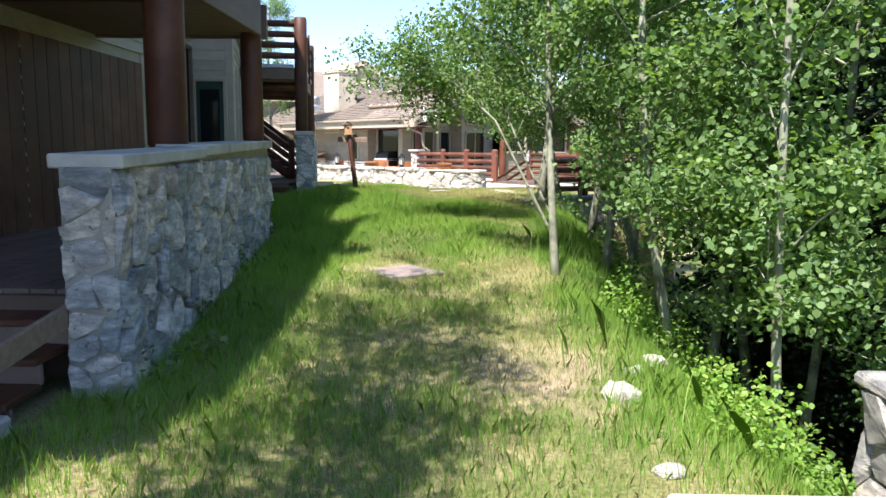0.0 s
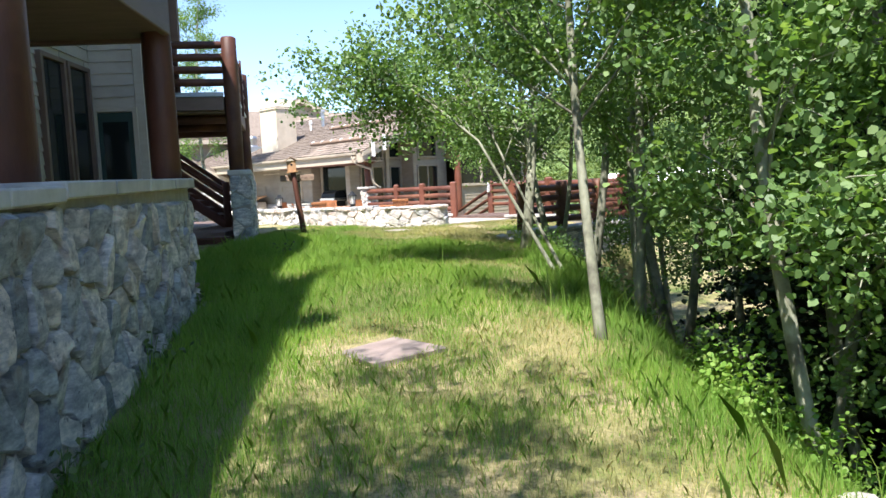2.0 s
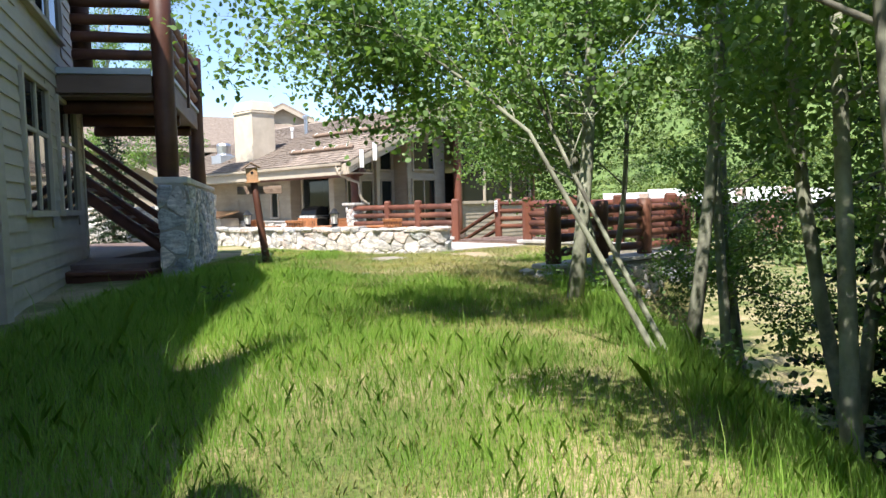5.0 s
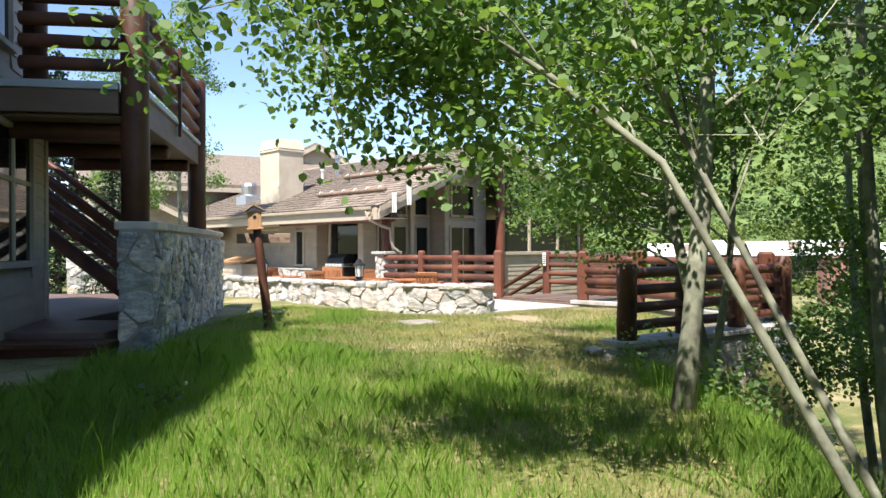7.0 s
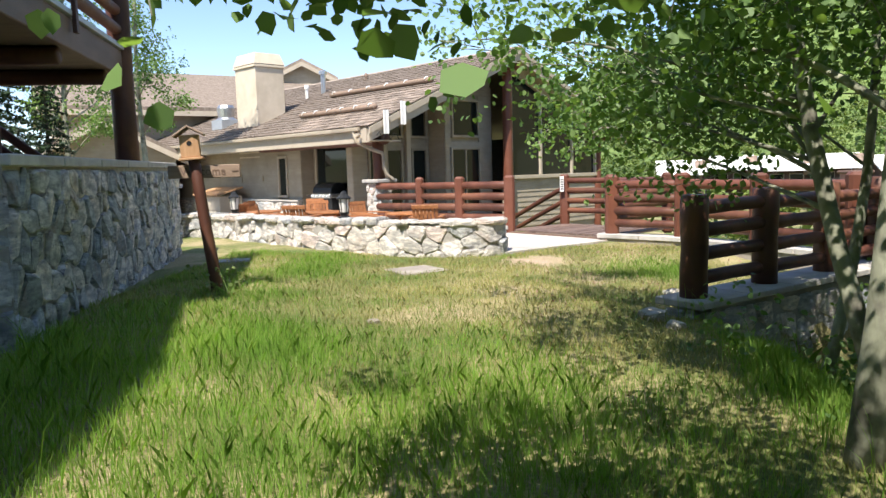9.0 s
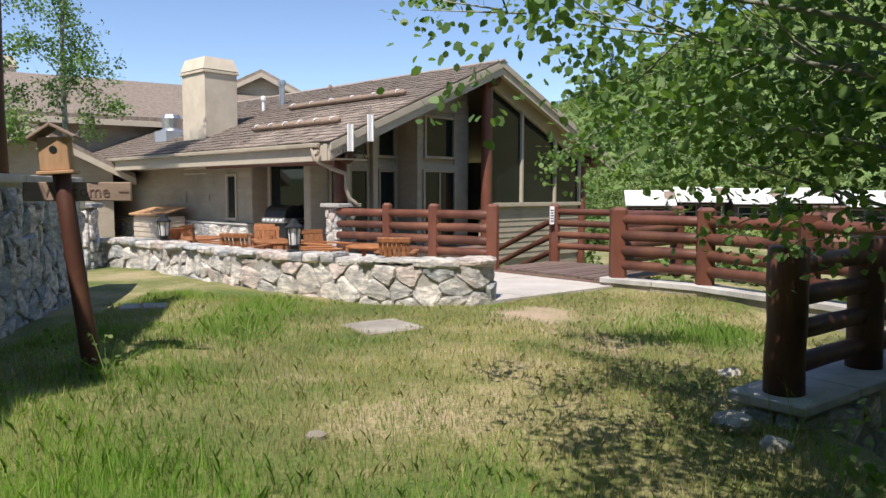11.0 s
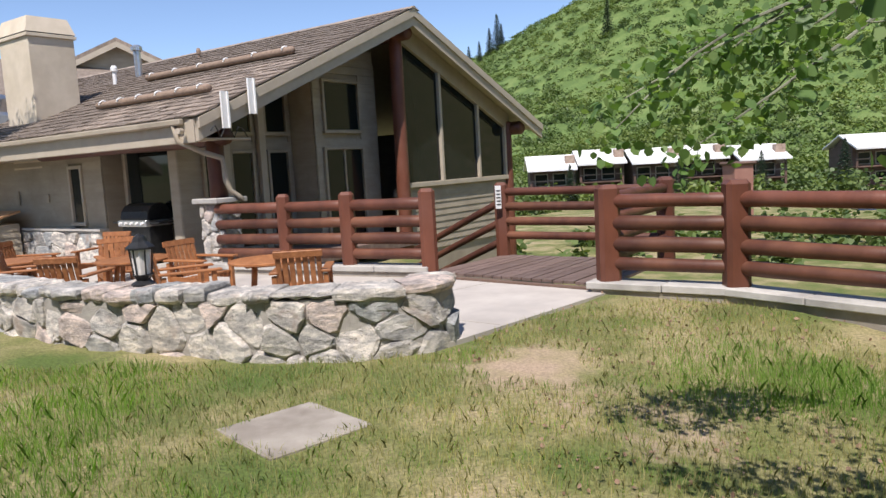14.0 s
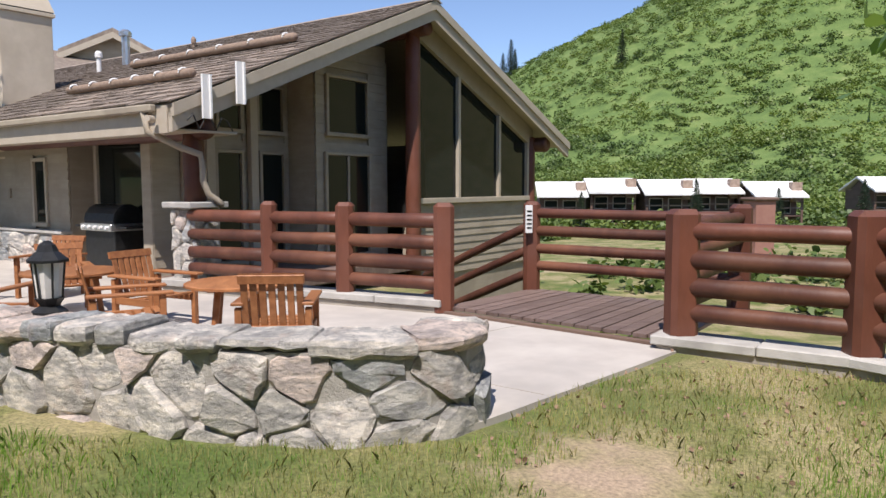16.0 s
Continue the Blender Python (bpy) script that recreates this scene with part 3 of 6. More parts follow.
def prism(bm, outline, z0, z1):
    """An upright solid on a plan outline."""
    lo, hi = [[bm.verts.new((x, y, z)) for x, y in outline] for z in (z0, z1)]
    n = len(outline)
    bm.faces.new(lo[::-1])
    bm.faces.new(hi)
    for i in range(n):
        bm.faces.new((lo[i], lo[(i + 1) % n], hi[(i + 1) % n], hi[i]))
    return bm


hb = prism(bmesh.new(), [(-14, HY), (HX, HY), (FB.x, FB.y), (-14, FB.y)], -0.3, 7.4)
block(hb, (-14, -4, -0.3), (SX, HY - 0.01, 7.4))
part("wall", hb, GREY_SIDING, house)
DZ = 0.68
siding(house, (SX, HY, DZ), (1, 0, 0), (0, -1, 0), HX - SX, 6.7, [(0.06, 0.72, 0, 2.48)], GREY_SIDING)
siding(house, FA + Vector((0, 0, 0.35)), fu, fn, FL, 7.05, [(1.2, 2.9, 1.28, 3.12), (3.5, 5.3, 1.28, 3.12), (1.25, 4.4, 3.95, 6.3)], GREY_SIDING)
siding(house, (SX, 5.2, DZ), (0, 1, 0), (1, 0, 0), HY - 5.22, 6.7, [(7.95, 8.75, 0.2, 3.1), (8.82, 9.62, 0.2, 3.1), (0.1, 3.7, 0, 2.5), (3.85, 7.3, 0, 2.5)], GREY_SIDING)
door = part("door", block(bmesh.new(), (-5.1, HY - 0.05, DZ), (-4.54, HY - 0.01, DZ + 2.4), bevel=0.008), GREEN_DOOR, house, "dark green glazed door")
boxed("door_glass", (-5.02, HY - 0.058, DZ + 0.35), (-4.62, HY - 0.052, DZ + 2.25), GLASS, door, bevel=0)
boxed("handle", (-5.08, HY - 0.11, DZ + 1.0), (-5.05, HY - 0.05, DZ + 1.14), STEEL, door)
for a, b in (((-5.165, DZ), (-5.105, DZ + 2.48)), ((-4.535, DZ), (-4.46, DZ + 2.48)), ((-5.105, DZ + 2.41), (-4.535, DZ + 2.48))):
    boxed("casing", (a[0], HY - 0.07, a[1]), (b[0], HY - 0.002, b[1]), TRIM, house)
boxed("corner_board", (HX - 0.1, HY - 0.045, 0.3), (HX + 0.05, HY + 0.1, 7.4), GREY_SIDING, house)
boxed("corner_board", (-0.12, -0.02, 0.3), (0.02, 0.05, 7.4), GREY_SIDING, house, m=Matrix.Translation(FB) @ Matrix((fu, fn, Vector((0, 0, 1)))).transposed().to_4x4())
for u0, u1 in ((1.29, 2.81), (3.59, 5.21)):
    window(house, FA + fu * u0 + fn * 0.02 + Vector((0, 0, 1.72)), fu, fn, u1 - u0, 1.66, 2, transoms=(0.62,))
window(house, FA + fu * 1.34 + fn * 0.02 + Vector((0, 0, 4.4)), fu, fn, 2.95, 2.15, 3)
for y0 in (13.22, 14.09):
    window(house, (SX + 0.05, y0, 0.95), (0, 1, 0), (1, 0, 0), 0.66, 2.75, 1, mat=FASCIA)
# dark boards put in for the deep shade and dark patio door glass
for k in range(24):
    boxed("panel_board", (SX + 0.002, 5.32 + k * 0.3, DZ), (SX + 0.03, 5.61 + k * 0.3, DZ + 2.48), LOG, house, "upright boards coloured dark for the shaded patio glass", 0.006)
# unseen roof, its overhang added to throw the house shadow onto the lawn
shade_roof = prism(bmesh.new(), [(-14, -4.6), (-3.95, -4.6), (-3.95, 14.4), (-4.15, 15.0), (-5.6, 21.1), (-14, 21.1)], 7.4, 7.62)
bmesh.ops.bevel(shade_roof, geom=shade_roof.edges[:], offset=0.05, segments=1, affect="EDGES")
part("roof", shade_roof, SHINGLE, house)

# second patio: stone wall, deck above, stairs
W2A, W2B = Vector((-3.46, 18.78, 0)), Vector((-4.98, 27.4, 0))
w2u = (W2B - W2A).normalized()
w2n = Vector((w2u.y, -w2u.x, 0))
w2_mid = [tuple((W2A - w2n * 0.21).xy), tuple((W2B - w2n * 0.21).xy)]
wall_2 = tagged(core("wall_stair", w2_mid, 0.19, 0.2, [2.1, 2.16], MORTAR), "grey rubble stone wall under the balcony with thin cap", "stone wall", kind="structure")
cap_run(wall_2, [(*w2_mid[0], 0.0), (*w2_mid[1], 0.06)], 0.25, 2.1, 2.2, CAPSTONE, 1.4)
stones(wall_2, flat(W2A + Vector((0, 0, 0.35)) - w2n * 0.02, w2u, w2n), (W2B - W2A).length, 1.74, 0.27, 0.3, STONE, 11, 0.06, 0.008)
stones(wall_2, flat(W2A - w2n * 0.42 + Vector((0, 0, 0.35)), w2n, -w2u), 0.42, 1.74, 0.3, 0.26, STONE, 12, 0.035)
deck_2 = thing("balcony", (-4.3, 21, 2.2), "log balcony with stacked log rails on round posts", "balcony")
PB1, PB2 = Vector((-3.76, 18.98, 0)), Vector((-4.5, 23.9, 0))
for p in (PB1, PB2):
    log_post(p.x, p.y, 2.17, 5.06 if p is PB1 else 5.03, 0.165, LOG, parent=deck_2)
log_post(-5.02, 19.1, 3.56, 5.06, 0.14, LOG, parent=deck_2)
bd = (PB2 - PB1).normalized()
bn = Vector((bd.y, -bd.x, 0))
MB = Matrix.Translation(PB1) @ Matrix((bn, bd, Vector((0, 0, 1)))).transposed().to_4x4()
LB = (PB2 - PB1).length
boxed("fascia", (-0.04, 0.17, 3.44), (0.05, LB - 0.15, 3.8), FASCIA, deck_2, "brown fascia board", 0.01, MB)
boxed("rim", (-1.95, -0.1, 3.5), (-0.17, -0.02, 3.78), FASCIA, deck_2, m=MB)
boxed("soffit", (-1.95, 0, 3.46), (-0.05, LB, 3.495), SOFFIT, deck_2, m=MB)
boxed("floor", (-1.95, 0, 3.72), (-0.05, LB, 3.79), DECKING, deck_2, m=MB)
boxed("flashing", (-1.95, -0.13, 3.785), (-0.17, -0.02, 3.88), DUCT, deck_2, "grey metal flashing", m=MB)
boxed("flashing", (0.0, 0.17, 3.805), (0.09, LB - 0.15, 3.87), DUCT, deck_2, "grey metal flashing", m=MB)
for k in range(4):
    z = 4.1 + k * 0.265
    log("rail", MB @ Vector((-1.3, 0.0, z)), MB @ Vector((-0.14, 0, z)), 0.085, LOG, deck_2)
    log("rail", MB @ Vector((0, 0.12, z)), MB @ Vector((0, LB - 0.1, z)), 0.085, LOG, deck_2)
boxed("rail_strap", (0.08, LB * 0.5, 3.62), (0.13, LB * 0.5 + 0.09, 5.0), LOG, deck_2, m=MB)
for k in range(3):
    log("beam", MB @ Vector((-1.95, 0.5 + k * 1.9, 3.36)), MB @ Vector((-0.05, 0.5 + k * 1.9, 3.36)), 0.11, LOG, deck_2)
# grey concrete landing; the decking brown paints in the shade under the balcony
patio_2 = boxed("floor_stair_patio", (-5.9, 18.95, 0.35), (-4.12, 20.5, 0.86), DECKING, None, bevel=0.01)
tagged(patio_2, "concrete landing under the balcony, coloured dark for shade", "landing", kind="structure")
patio_3 = tagged(boxed("floor_stair_patio_2", (-9.5, 20.5, 0.35), (-5.25, 27.0, 0.857), DECKING, None, bevel=0.01), "concrete landing under the balcony, coloured dark for shade", "landing", kind="structure")
steps_2 = thing("landing_steps", (-4.9, 18.6, 0.4), "dark timber step up to the landing", "steps")
boxed("tread", (-5.6, 18.42, 0.72), (-3.92, 18.94, 0.78), LOG, steps_2, bevel=0.01)
boxed("riser", (-5.6, 18.5, 0.3), (-3.92, 18.55, 0.718), LOG, steps_2)
boxed("tread", (-5.6, 18.05, 0.52), (-3.92, 18.44, 0.58), LOG, steps_2, bevel=0.01)
boxed("riser", (-5.6, 18.12, 0.3), (-3.92, 18.16, 0.518), LOG, steps_2)
mat_1 = boxed("stone_mat", (-5.2, 17.6, 0.46), (-3.9, 18.05, 0.54), SLAB, None, bevel=0.015)
tagged(mat_1, "grey stone slab at the foot of the step", "slab")
stair = thing("log_staircase", (-6.4, 22.5, 0.86), "dark log staircase with red-topped hand rails", "staircase")
S0, S1 = Vector((-4.75, 22.6, 0.86)), Vector((-8.6, 23.2, 3.6))
for y in (-0.6, 0.6):
    for k in range(3):
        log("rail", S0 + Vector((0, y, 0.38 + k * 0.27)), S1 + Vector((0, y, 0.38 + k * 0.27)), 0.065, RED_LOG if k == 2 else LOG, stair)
    log("stringer", S0 + Vector((0, y, 0.05)), S1 + Vector((0, y, 0.05)), 0.12, LOG, stair)
    log("post", S0 + Vector((0.05, y, -0.02)), S0 + Vector((0.05, y, 1.15)), 0.1, LOG, stair)
for k in range(14):
    p = S0.lerp(S1, (k + 0.5) / 14)
    boxed("tread", (p.x - 0.15, p.y - 0.6, p.z + 0.0), (p.x + 0.15, p.y + 0.6, p.z + 0.05), DECKING, stair)

# ---- garden wall of the terrace ----
LW = [(1.19, 26.98), (1.12, 26.54), (0.86, 26.4), (0.3, 26.53), (-0.9, 27.0), (-2.4, 27.9), (-3.6, 29.3), (-4.75, 30.75), (-6.0, 31.5), (-8.5, 32.4)]


def polyline(pts, step=0.25):
    out = []
    for a, b in zip(pts, pts[1:]):
        a, b = Vector(a), Vector(b)
        n = max(1, round((b - a).length / step))
        out += [a.lerp(b, k / n) for k in range(n)]
    out.append(Vector(pts[-1]))
    for _ in range(3):
        out = [out[0]] + [(out[i - 1] + out[i] * 2 + out[i + 1]) / 4 for i in range(1, len(out) - 1)] + [out[-1]]
    return out


lw_line = polyline(LW)
lw_len = [0.0]
for a, b in zip(lw_line, lw_line[1:]):
    lw_len.append(lw_len[-1] + (b - a).length)


def along(u):
    """The point and the outward side of the terrace wall u metres from its end."""
    u = min(max(u, 0), lw_len[-1] - 1e-4)
    i = next(k for k in range(len(lw_len) - 1) if lw_len[k + 1] > u)
    f = (u - lw_len[i]) / (lw_len[i + 1] - lw_len[i])
    p = lw_line[i].lerp(lw_line[i + 1], f)
    d = (lw_line[min(i + 2, len(lw_line) - 1)] - lw_line[max(i - 1, 0)]).normalized()
    return p, Vector((-d.y, d.x))


def lw_place(u, v, d):
    p, n = along(u)
    batter = 0.05 * (1 - v / 0.6)
    return Vector((p.x + n.x * (0.17 + d + batter), p.y + n.y * (0.17 + d + batter), 0.17 + v))


wall_3 = tagged(core("wall_terrace", [tuple(p) for p in lw_line], 0.2, 0.0, [0.97] * len(lw_line), MORTAR), "low curved rubble stone terrace wall, sun-bleached", "stone wall", kind="structure")
stones(wall_3, lw_place, lw_len[-1], 0.8, 0.4, 0.29, PALE_STONE, 21, 0.07, 0.0035)
u = -0.12
rnd = random.Random(8)
while u < lw_len[-1] - 0.2:
    w = rnd.choice((rnd.uniform(0.22, 0.34), rnd.uniform(0.34, 0.62)))
    z0, z1 = 0.955 + rnd.uniform(-0.035, 0.035), 1.075 + rnd.uniform(-0.025, 0.035)
    front, back = 0.29 + rnd.uniform(-0.05, 0.06), -0.27 + rnd.uniform(-0.04, 0.04)
    n_side = 5
    outline = [(u + w * k / n_side, back + rnd.uniform(-0.03, 0.03)) for k in range(n_side + 1)] + [(u + w * k / n_side, front - 0.05 * abs(k - 2.5) / 2.5 + rnd.uniform(-0.03, 0.03)) for k in range(n_side, -1, -1)]
    cu, cd = u + w / 2, 0.02
    verts = []
    for k, z in ((0.84, z0), (0.98, z0 + 0.035), (1.0, z1 - 0.045), (0.93, z1 - 0.012), (0.7, z1)):
        for a, d in outline:
            ua, dd = cu + (a - cu) * k, cd + (d - cd) * k
            p, n = along(ua)
            over = min(ua, 0.0)
            verts.append((p.x + n.x * dd - n.y * over * 0.6, p.y + n.y * dd + n.x * over * -0.6, z + rnd.uniform(-0.014, 0.014)))
    m_ = len(outline)
    faces = [(a * m_ + i, a * m_ + (i + 1) % m_, (a + 1) * m_ + (i + 1) % m_, (a + 1) * m_ + i) for a in range(4) for i in range(m_)] + [tuple(range(4 * m_, 5 * m_)), tuple(range(m_ - 1, -1, -1))]
    adopt(mesh_object("cap_stone", verts, faces, PALE_STONE), wall_3)
    u += w + 0.006
planter = boxed("wall_planter", (-10.2, 30.8, 0.2), (-6.2, 31.25, 1.72), MORTAR, None)
tagged(planter, "higher grey stone wall beside the terrace", "stone wall", kind="structure")
stones(planter, flat((-10.2, 30.8, 0.3), (1, 0, 0), (0, -1, 0)), 4, 1.4, 0.4, 0.3, STONE, 22)
stones(planter, flat((-6.2, 30.8, 0.3), (0, 1, 0), (1, 0, 0)), 0.45, 1.4, 0.3, 0.3, STONE, 23)
cap_run(planter, [(-10.2, 31.03, 0), (-6.1, 31.03, 0)], 0.3, 1.721, 1.82, STONE, 0.9)

# ---- terrace paving, deck and log fence ----
P1, PG, P2, P3, P4, PBK = (1.92, 30.8), (3.52, 32.07), (3.79, 28.31), (4.86, 27.14), (5.61, 25.47), (5.5, 29.9)
PILLAR = (-1.72, 33.72)
TZ = 0.42
bm = bmesh.new()
for zz in (TZ - 0.3, TZ):
    bm.faces.new([bm.verts.new((x, y, zz)) for x, y in ((1.2, 26.45), (3.72, 28.2), (1.95, 30.7), (-1.72, 33.6), (-3, 40), (-11, 42), (-8.5, 32.6), (-6.0, 31.6), (-4.7, 30.9), (-2.3, 28.0), (-0.8, 27.1))])
top, bot = bm.faces[:][1], bm.faces[:][0]
for i in range(11):
    bm.faces.new((bot.verts[i], bot.verts[(i + 1) % 11], top.verts[(i + 1) % 11], top.verts[i]))
paving = tagged(part("pavement", bm, CONCRETE), "pale broomed concrete terrace slab", "terrace", kind="structure")
for a, b in (((0.3, 28.4), (2.6, 29.75)), ((1.9, 27.0), (-2.0, 31.6))):
    log("joint", (*a, TZ + 0.0005), (*b, TZ + 0.0005), 0.004, CURB, paving)

curb = thing("concrete_curb", (4.5, 27.5, 0.3), "pale stone curb carrying the log fence", "curb", kind="structure")


def curb_run(a, b, z0, z1):
    a, b = Vector((*a, 0)), Vector((*b, 0))
    d = (b - a).normalized()
    m = Matrix.Translation(a) @ Matrix((d, Vector((-d.y, d.x, 0)), Vector((0, 0, 1)))).transposed().to_4x4()
    boxed("curb_base", (-0.1, -0.17, z0), ((b - a).length + 0.1, 0.17, z1 - 0.1), CURB, curb, m=m, bevel=0.01)
    n = max(1, round((b - a).length / 0.95))
    for k in range(n):
        l = ((b - a).length + 0.3) / n
        boxed("curb_slab", (-0.15 + l * k + 0.004, -0.21 + random.uniform(-0.015, 0.015), z1 - 0.099), (-0.15 + l * (k + 1) - 0.004, 0.21, z1 + random.uniform(-0.008, 0.008)), CAPSTONE, curb, m=m, bevel=0.012)


P5 = (6.3, 23.75)
curb_run((3.72, 28.36), P3, -0.8, 0.56)
curb_run(P3, P4, -0.8, 0.56)
curb_run(P4, P5, -0.8, 0.56)
curb_run((1.85, 30.9), PILLAR, -0.6, 0.6)
fence = thing("log_fence", (3, 29, 0.5), "red-brown stained log fence round the terrace", "fence")


def square_post(x, y, z0, z1, r=0.15, turn=0.0, mat=None):
    bm = bmesh.new()
    block(bm, (-r, -r, z0), (r, r, z1), pose(x, y, 0, 0, 0, turn), 0.05)
    return part("post", bm, mat or RED_LOG, fence)


def rails(a, b, zs, r=0.085, mats=None, za=0.0, zb=0.0):
    for k, z in enumerate(zs):
        log("rail", (*a, z + za), (*b, z + zb), r * random.uniform(0.92, 1.06), (mats or [RED_LOG] * 9)[k], fence)


T = math.degrees(math.atan2(-2.5, 1.87))
PM, PN = (0.76, 31.74), (-0.26, 32.56)
for p, r in ((P1, 0.13), (PM, 0.12), (PN, 0.11), (PG, 0.12), (P2, 0.14), (P3, 0.14), (P4, 0.14), (PBK, 0.12), (P5, 0.14)):
    square_post(*p, 0.38 if p in (PG, PBK, P1, P2) else 0.5, 1.8 + random.uniform(-0.02, 0.02), r, T + random.uniform(-6, 6) + 40)
LEV = (0.78, 1.03, 1.3, 1.58)
for a, b in ((P1, PM), (PM, PN), (PN, (-1.45, 33.5))):
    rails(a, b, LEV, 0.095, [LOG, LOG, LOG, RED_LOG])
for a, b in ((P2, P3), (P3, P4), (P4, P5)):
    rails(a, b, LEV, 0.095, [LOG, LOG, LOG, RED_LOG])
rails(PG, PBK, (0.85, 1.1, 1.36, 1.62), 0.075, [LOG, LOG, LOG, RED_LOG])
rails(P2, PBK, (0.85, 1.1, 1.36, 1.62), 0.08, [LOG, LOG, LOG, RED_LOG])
rails(PG, (2.25, 33.9), (0.75, 1.1, 1.45), 0.07, [LOG, LOG, LOG], 0, -0.95)
sign = boxed("notice", (3.36, 31.86, 1.34), (3.46, 31.9, 1.74), WHITE_PAINT, None, bevel=0.002, m=None)
tagged(sign, "small white notice plate on the fence post", "sign")
for k in range(5):
    boxed("text_line", (3.375, 31.856, 1.4 + k * 0.06), (3.445, 31.8595, 1.425 + k * 0.06), BLACK_IRON, sign, bevel=0)
deck = thing("boardwalk", (3.7, 30.2, 0.4), "brown weathered boarded deck between the log fences", "deck")
q = [Vector((*P1, 0)), Vector((*P2, 0)), Vector((*PBK, 0)), Vector((*PG, 0))]
nb = 18
for k in range(nb):
    f0, f1 = k / nb + 0.002, (k + 1) / nb - 0.004
    v = [q[0].lerp(q[1], f0), q[0].lerp(q[1], f1), q[3].lerp(q[2], f1), q[3].lerp(q[2], f0)]
    zz = 0.5 + random.uniform(-0.004, 0.004)
    adopt(mesh_object("plank", [(p.x, p.y, z) for z in (zz - 0.04, zz) for p in v], [(3, 2, 1, 0), (4, 5, 6, 7), (0, 1, 5, 4), (1, 2, 6, 5), (2, 3, 7, 6), (3, 0, 4, 7)], DECKING), deck)
d = (q[1] - q[0]).normalized()
MD = Matrix.Translation(q[0]) @ Matrix((d, Vector((-d.y, d.x, 0)), Vector((0, 0, 1)))).transposed().to_4x4()
boxed("edge_beam", (0, -0.1, 0.3), ((q[1] - q[0]).length, -0.02, 0.455), FASCIA, deck, m=MD)

# nearer fence on its stone wall at the head of the bank
RF = [(2.92, 21.25), (4.1, 22.0), (5.3, 22.75), (6.5, 23.5)]
wall_4 = tagged(core("wall_bank", [RF[0], RF[3]], 0.24, -2.4, [0.34, 0.34], MORTAR), "dark rubble retaining wall at the head of the bank", "stone wall", kind="structure")
rd = (Vector(RF[3]) - Vector(RF[0])).normalized()
rn = Vector((rd.y, -rd.x, 0))
rdv = Vector((rd.x, rd.y, 0))
stones(wall_4, flat(Vector((*RF[0], -1.6)) + rn * 0.23 - rdv * 0.25, rdv, rn), 4.4, 1.9, 0.36, 0.3, STONE, 31)
stones(wall_4, flat(Vector((*RF[0], -0.6)) - rdv * 0.23 - rn * 0.25, rn, -rdv), 0.5, 0.92, 0.26, 0.24, STONE, 32)
cap_run(wall_4, [(RF[0][0] - rd.x * 0.3, RF[0][1] - rd.y * 0.3, 0), (*RF[3], 0.05)], 0.33, 0.345, 0.43, CAPSTONE, 1.0)
fence_2 = thing("log_fence", (4, 22, 0.4), "dark brown log fence on a stone retaining wall", "fence")
for k, p in enumerate(RF):
    log_post(*p, 0.42, 1.62 + 0.03 * k, 0.16, LOG, parent=fence_2)
for a, b in zip(RF, RF[1:]):
    for z in (0.64, 0.92, 1.2, 1.46):
        log("rail", (*a, z), (*b, z + 0.02), 0.085, LOG, fence_2)
stub = thing("gate_pillar", (1.97, 2.9, 0.1), "stub of a rubble stone pillar at the path edge", "stone pillar")
boxed("core", (2.5, 3.05, -0.6), (3.15, 3.7, 0.46), MORTAR, stub)
stones(stub, flat((2.5, 3.05, -0.4), (1, 0, 0), (0, -1, 0)), 0.65, 0.88, 0.24, 0.22, PALE_STONE, 41, 0.05)
stones(stub, flat((2.5, 3.7, -0.4), (0, -1, 0), (-1, 0, 0)), 0.65, 0.88, 0.24, 0.22, PALE_STONE, 42, 0.05)
part("top", block(bmesh.new(), (2.44, 2.99, 0.462), (3.21, 3.76, 0.54), bevel=0.02), PALE_STONE, stub)
apron = boxed("pavement_apron", (1.2, 0.6, -0.3), (4.2, 3.04, 0.14), CONCRETE, None, bevel=0.02)
tagged(apron, "pale concrete slab by the stone pillar", "paving", kind="structure")

# ---- lodge ----
RD, GD = Vector((-0.669, 0.743, 0)), Vector((0.743, 0.669, 0))
EC, RH = Vector((-1.6, 32.94, 0)), 6.28
ML = Matrix.Translation(EC) @ Matrix((GD, RD, Vector((0, 0, 1)))).transposed().to_4x4()
EZ, KZ = 3.22, 5.87
lodge = thing("lodge", (1, 40, 0), "taupe clapboard lodge with shake gable roof and glazed end", "lodge")


def L(g, r, z):
    return ML @ Vector((g, r, z))


def lodge_box(name, lo, hi, mat, parent=None, label="", bevel=0.008):
    return boxed(name, lo, hi, mat, parent or lodge, label, bevel, ML)


def roof_z(g):
    return KZ - abs(g - RH) * (KZ - EZ) / RH


LEN = 22.0
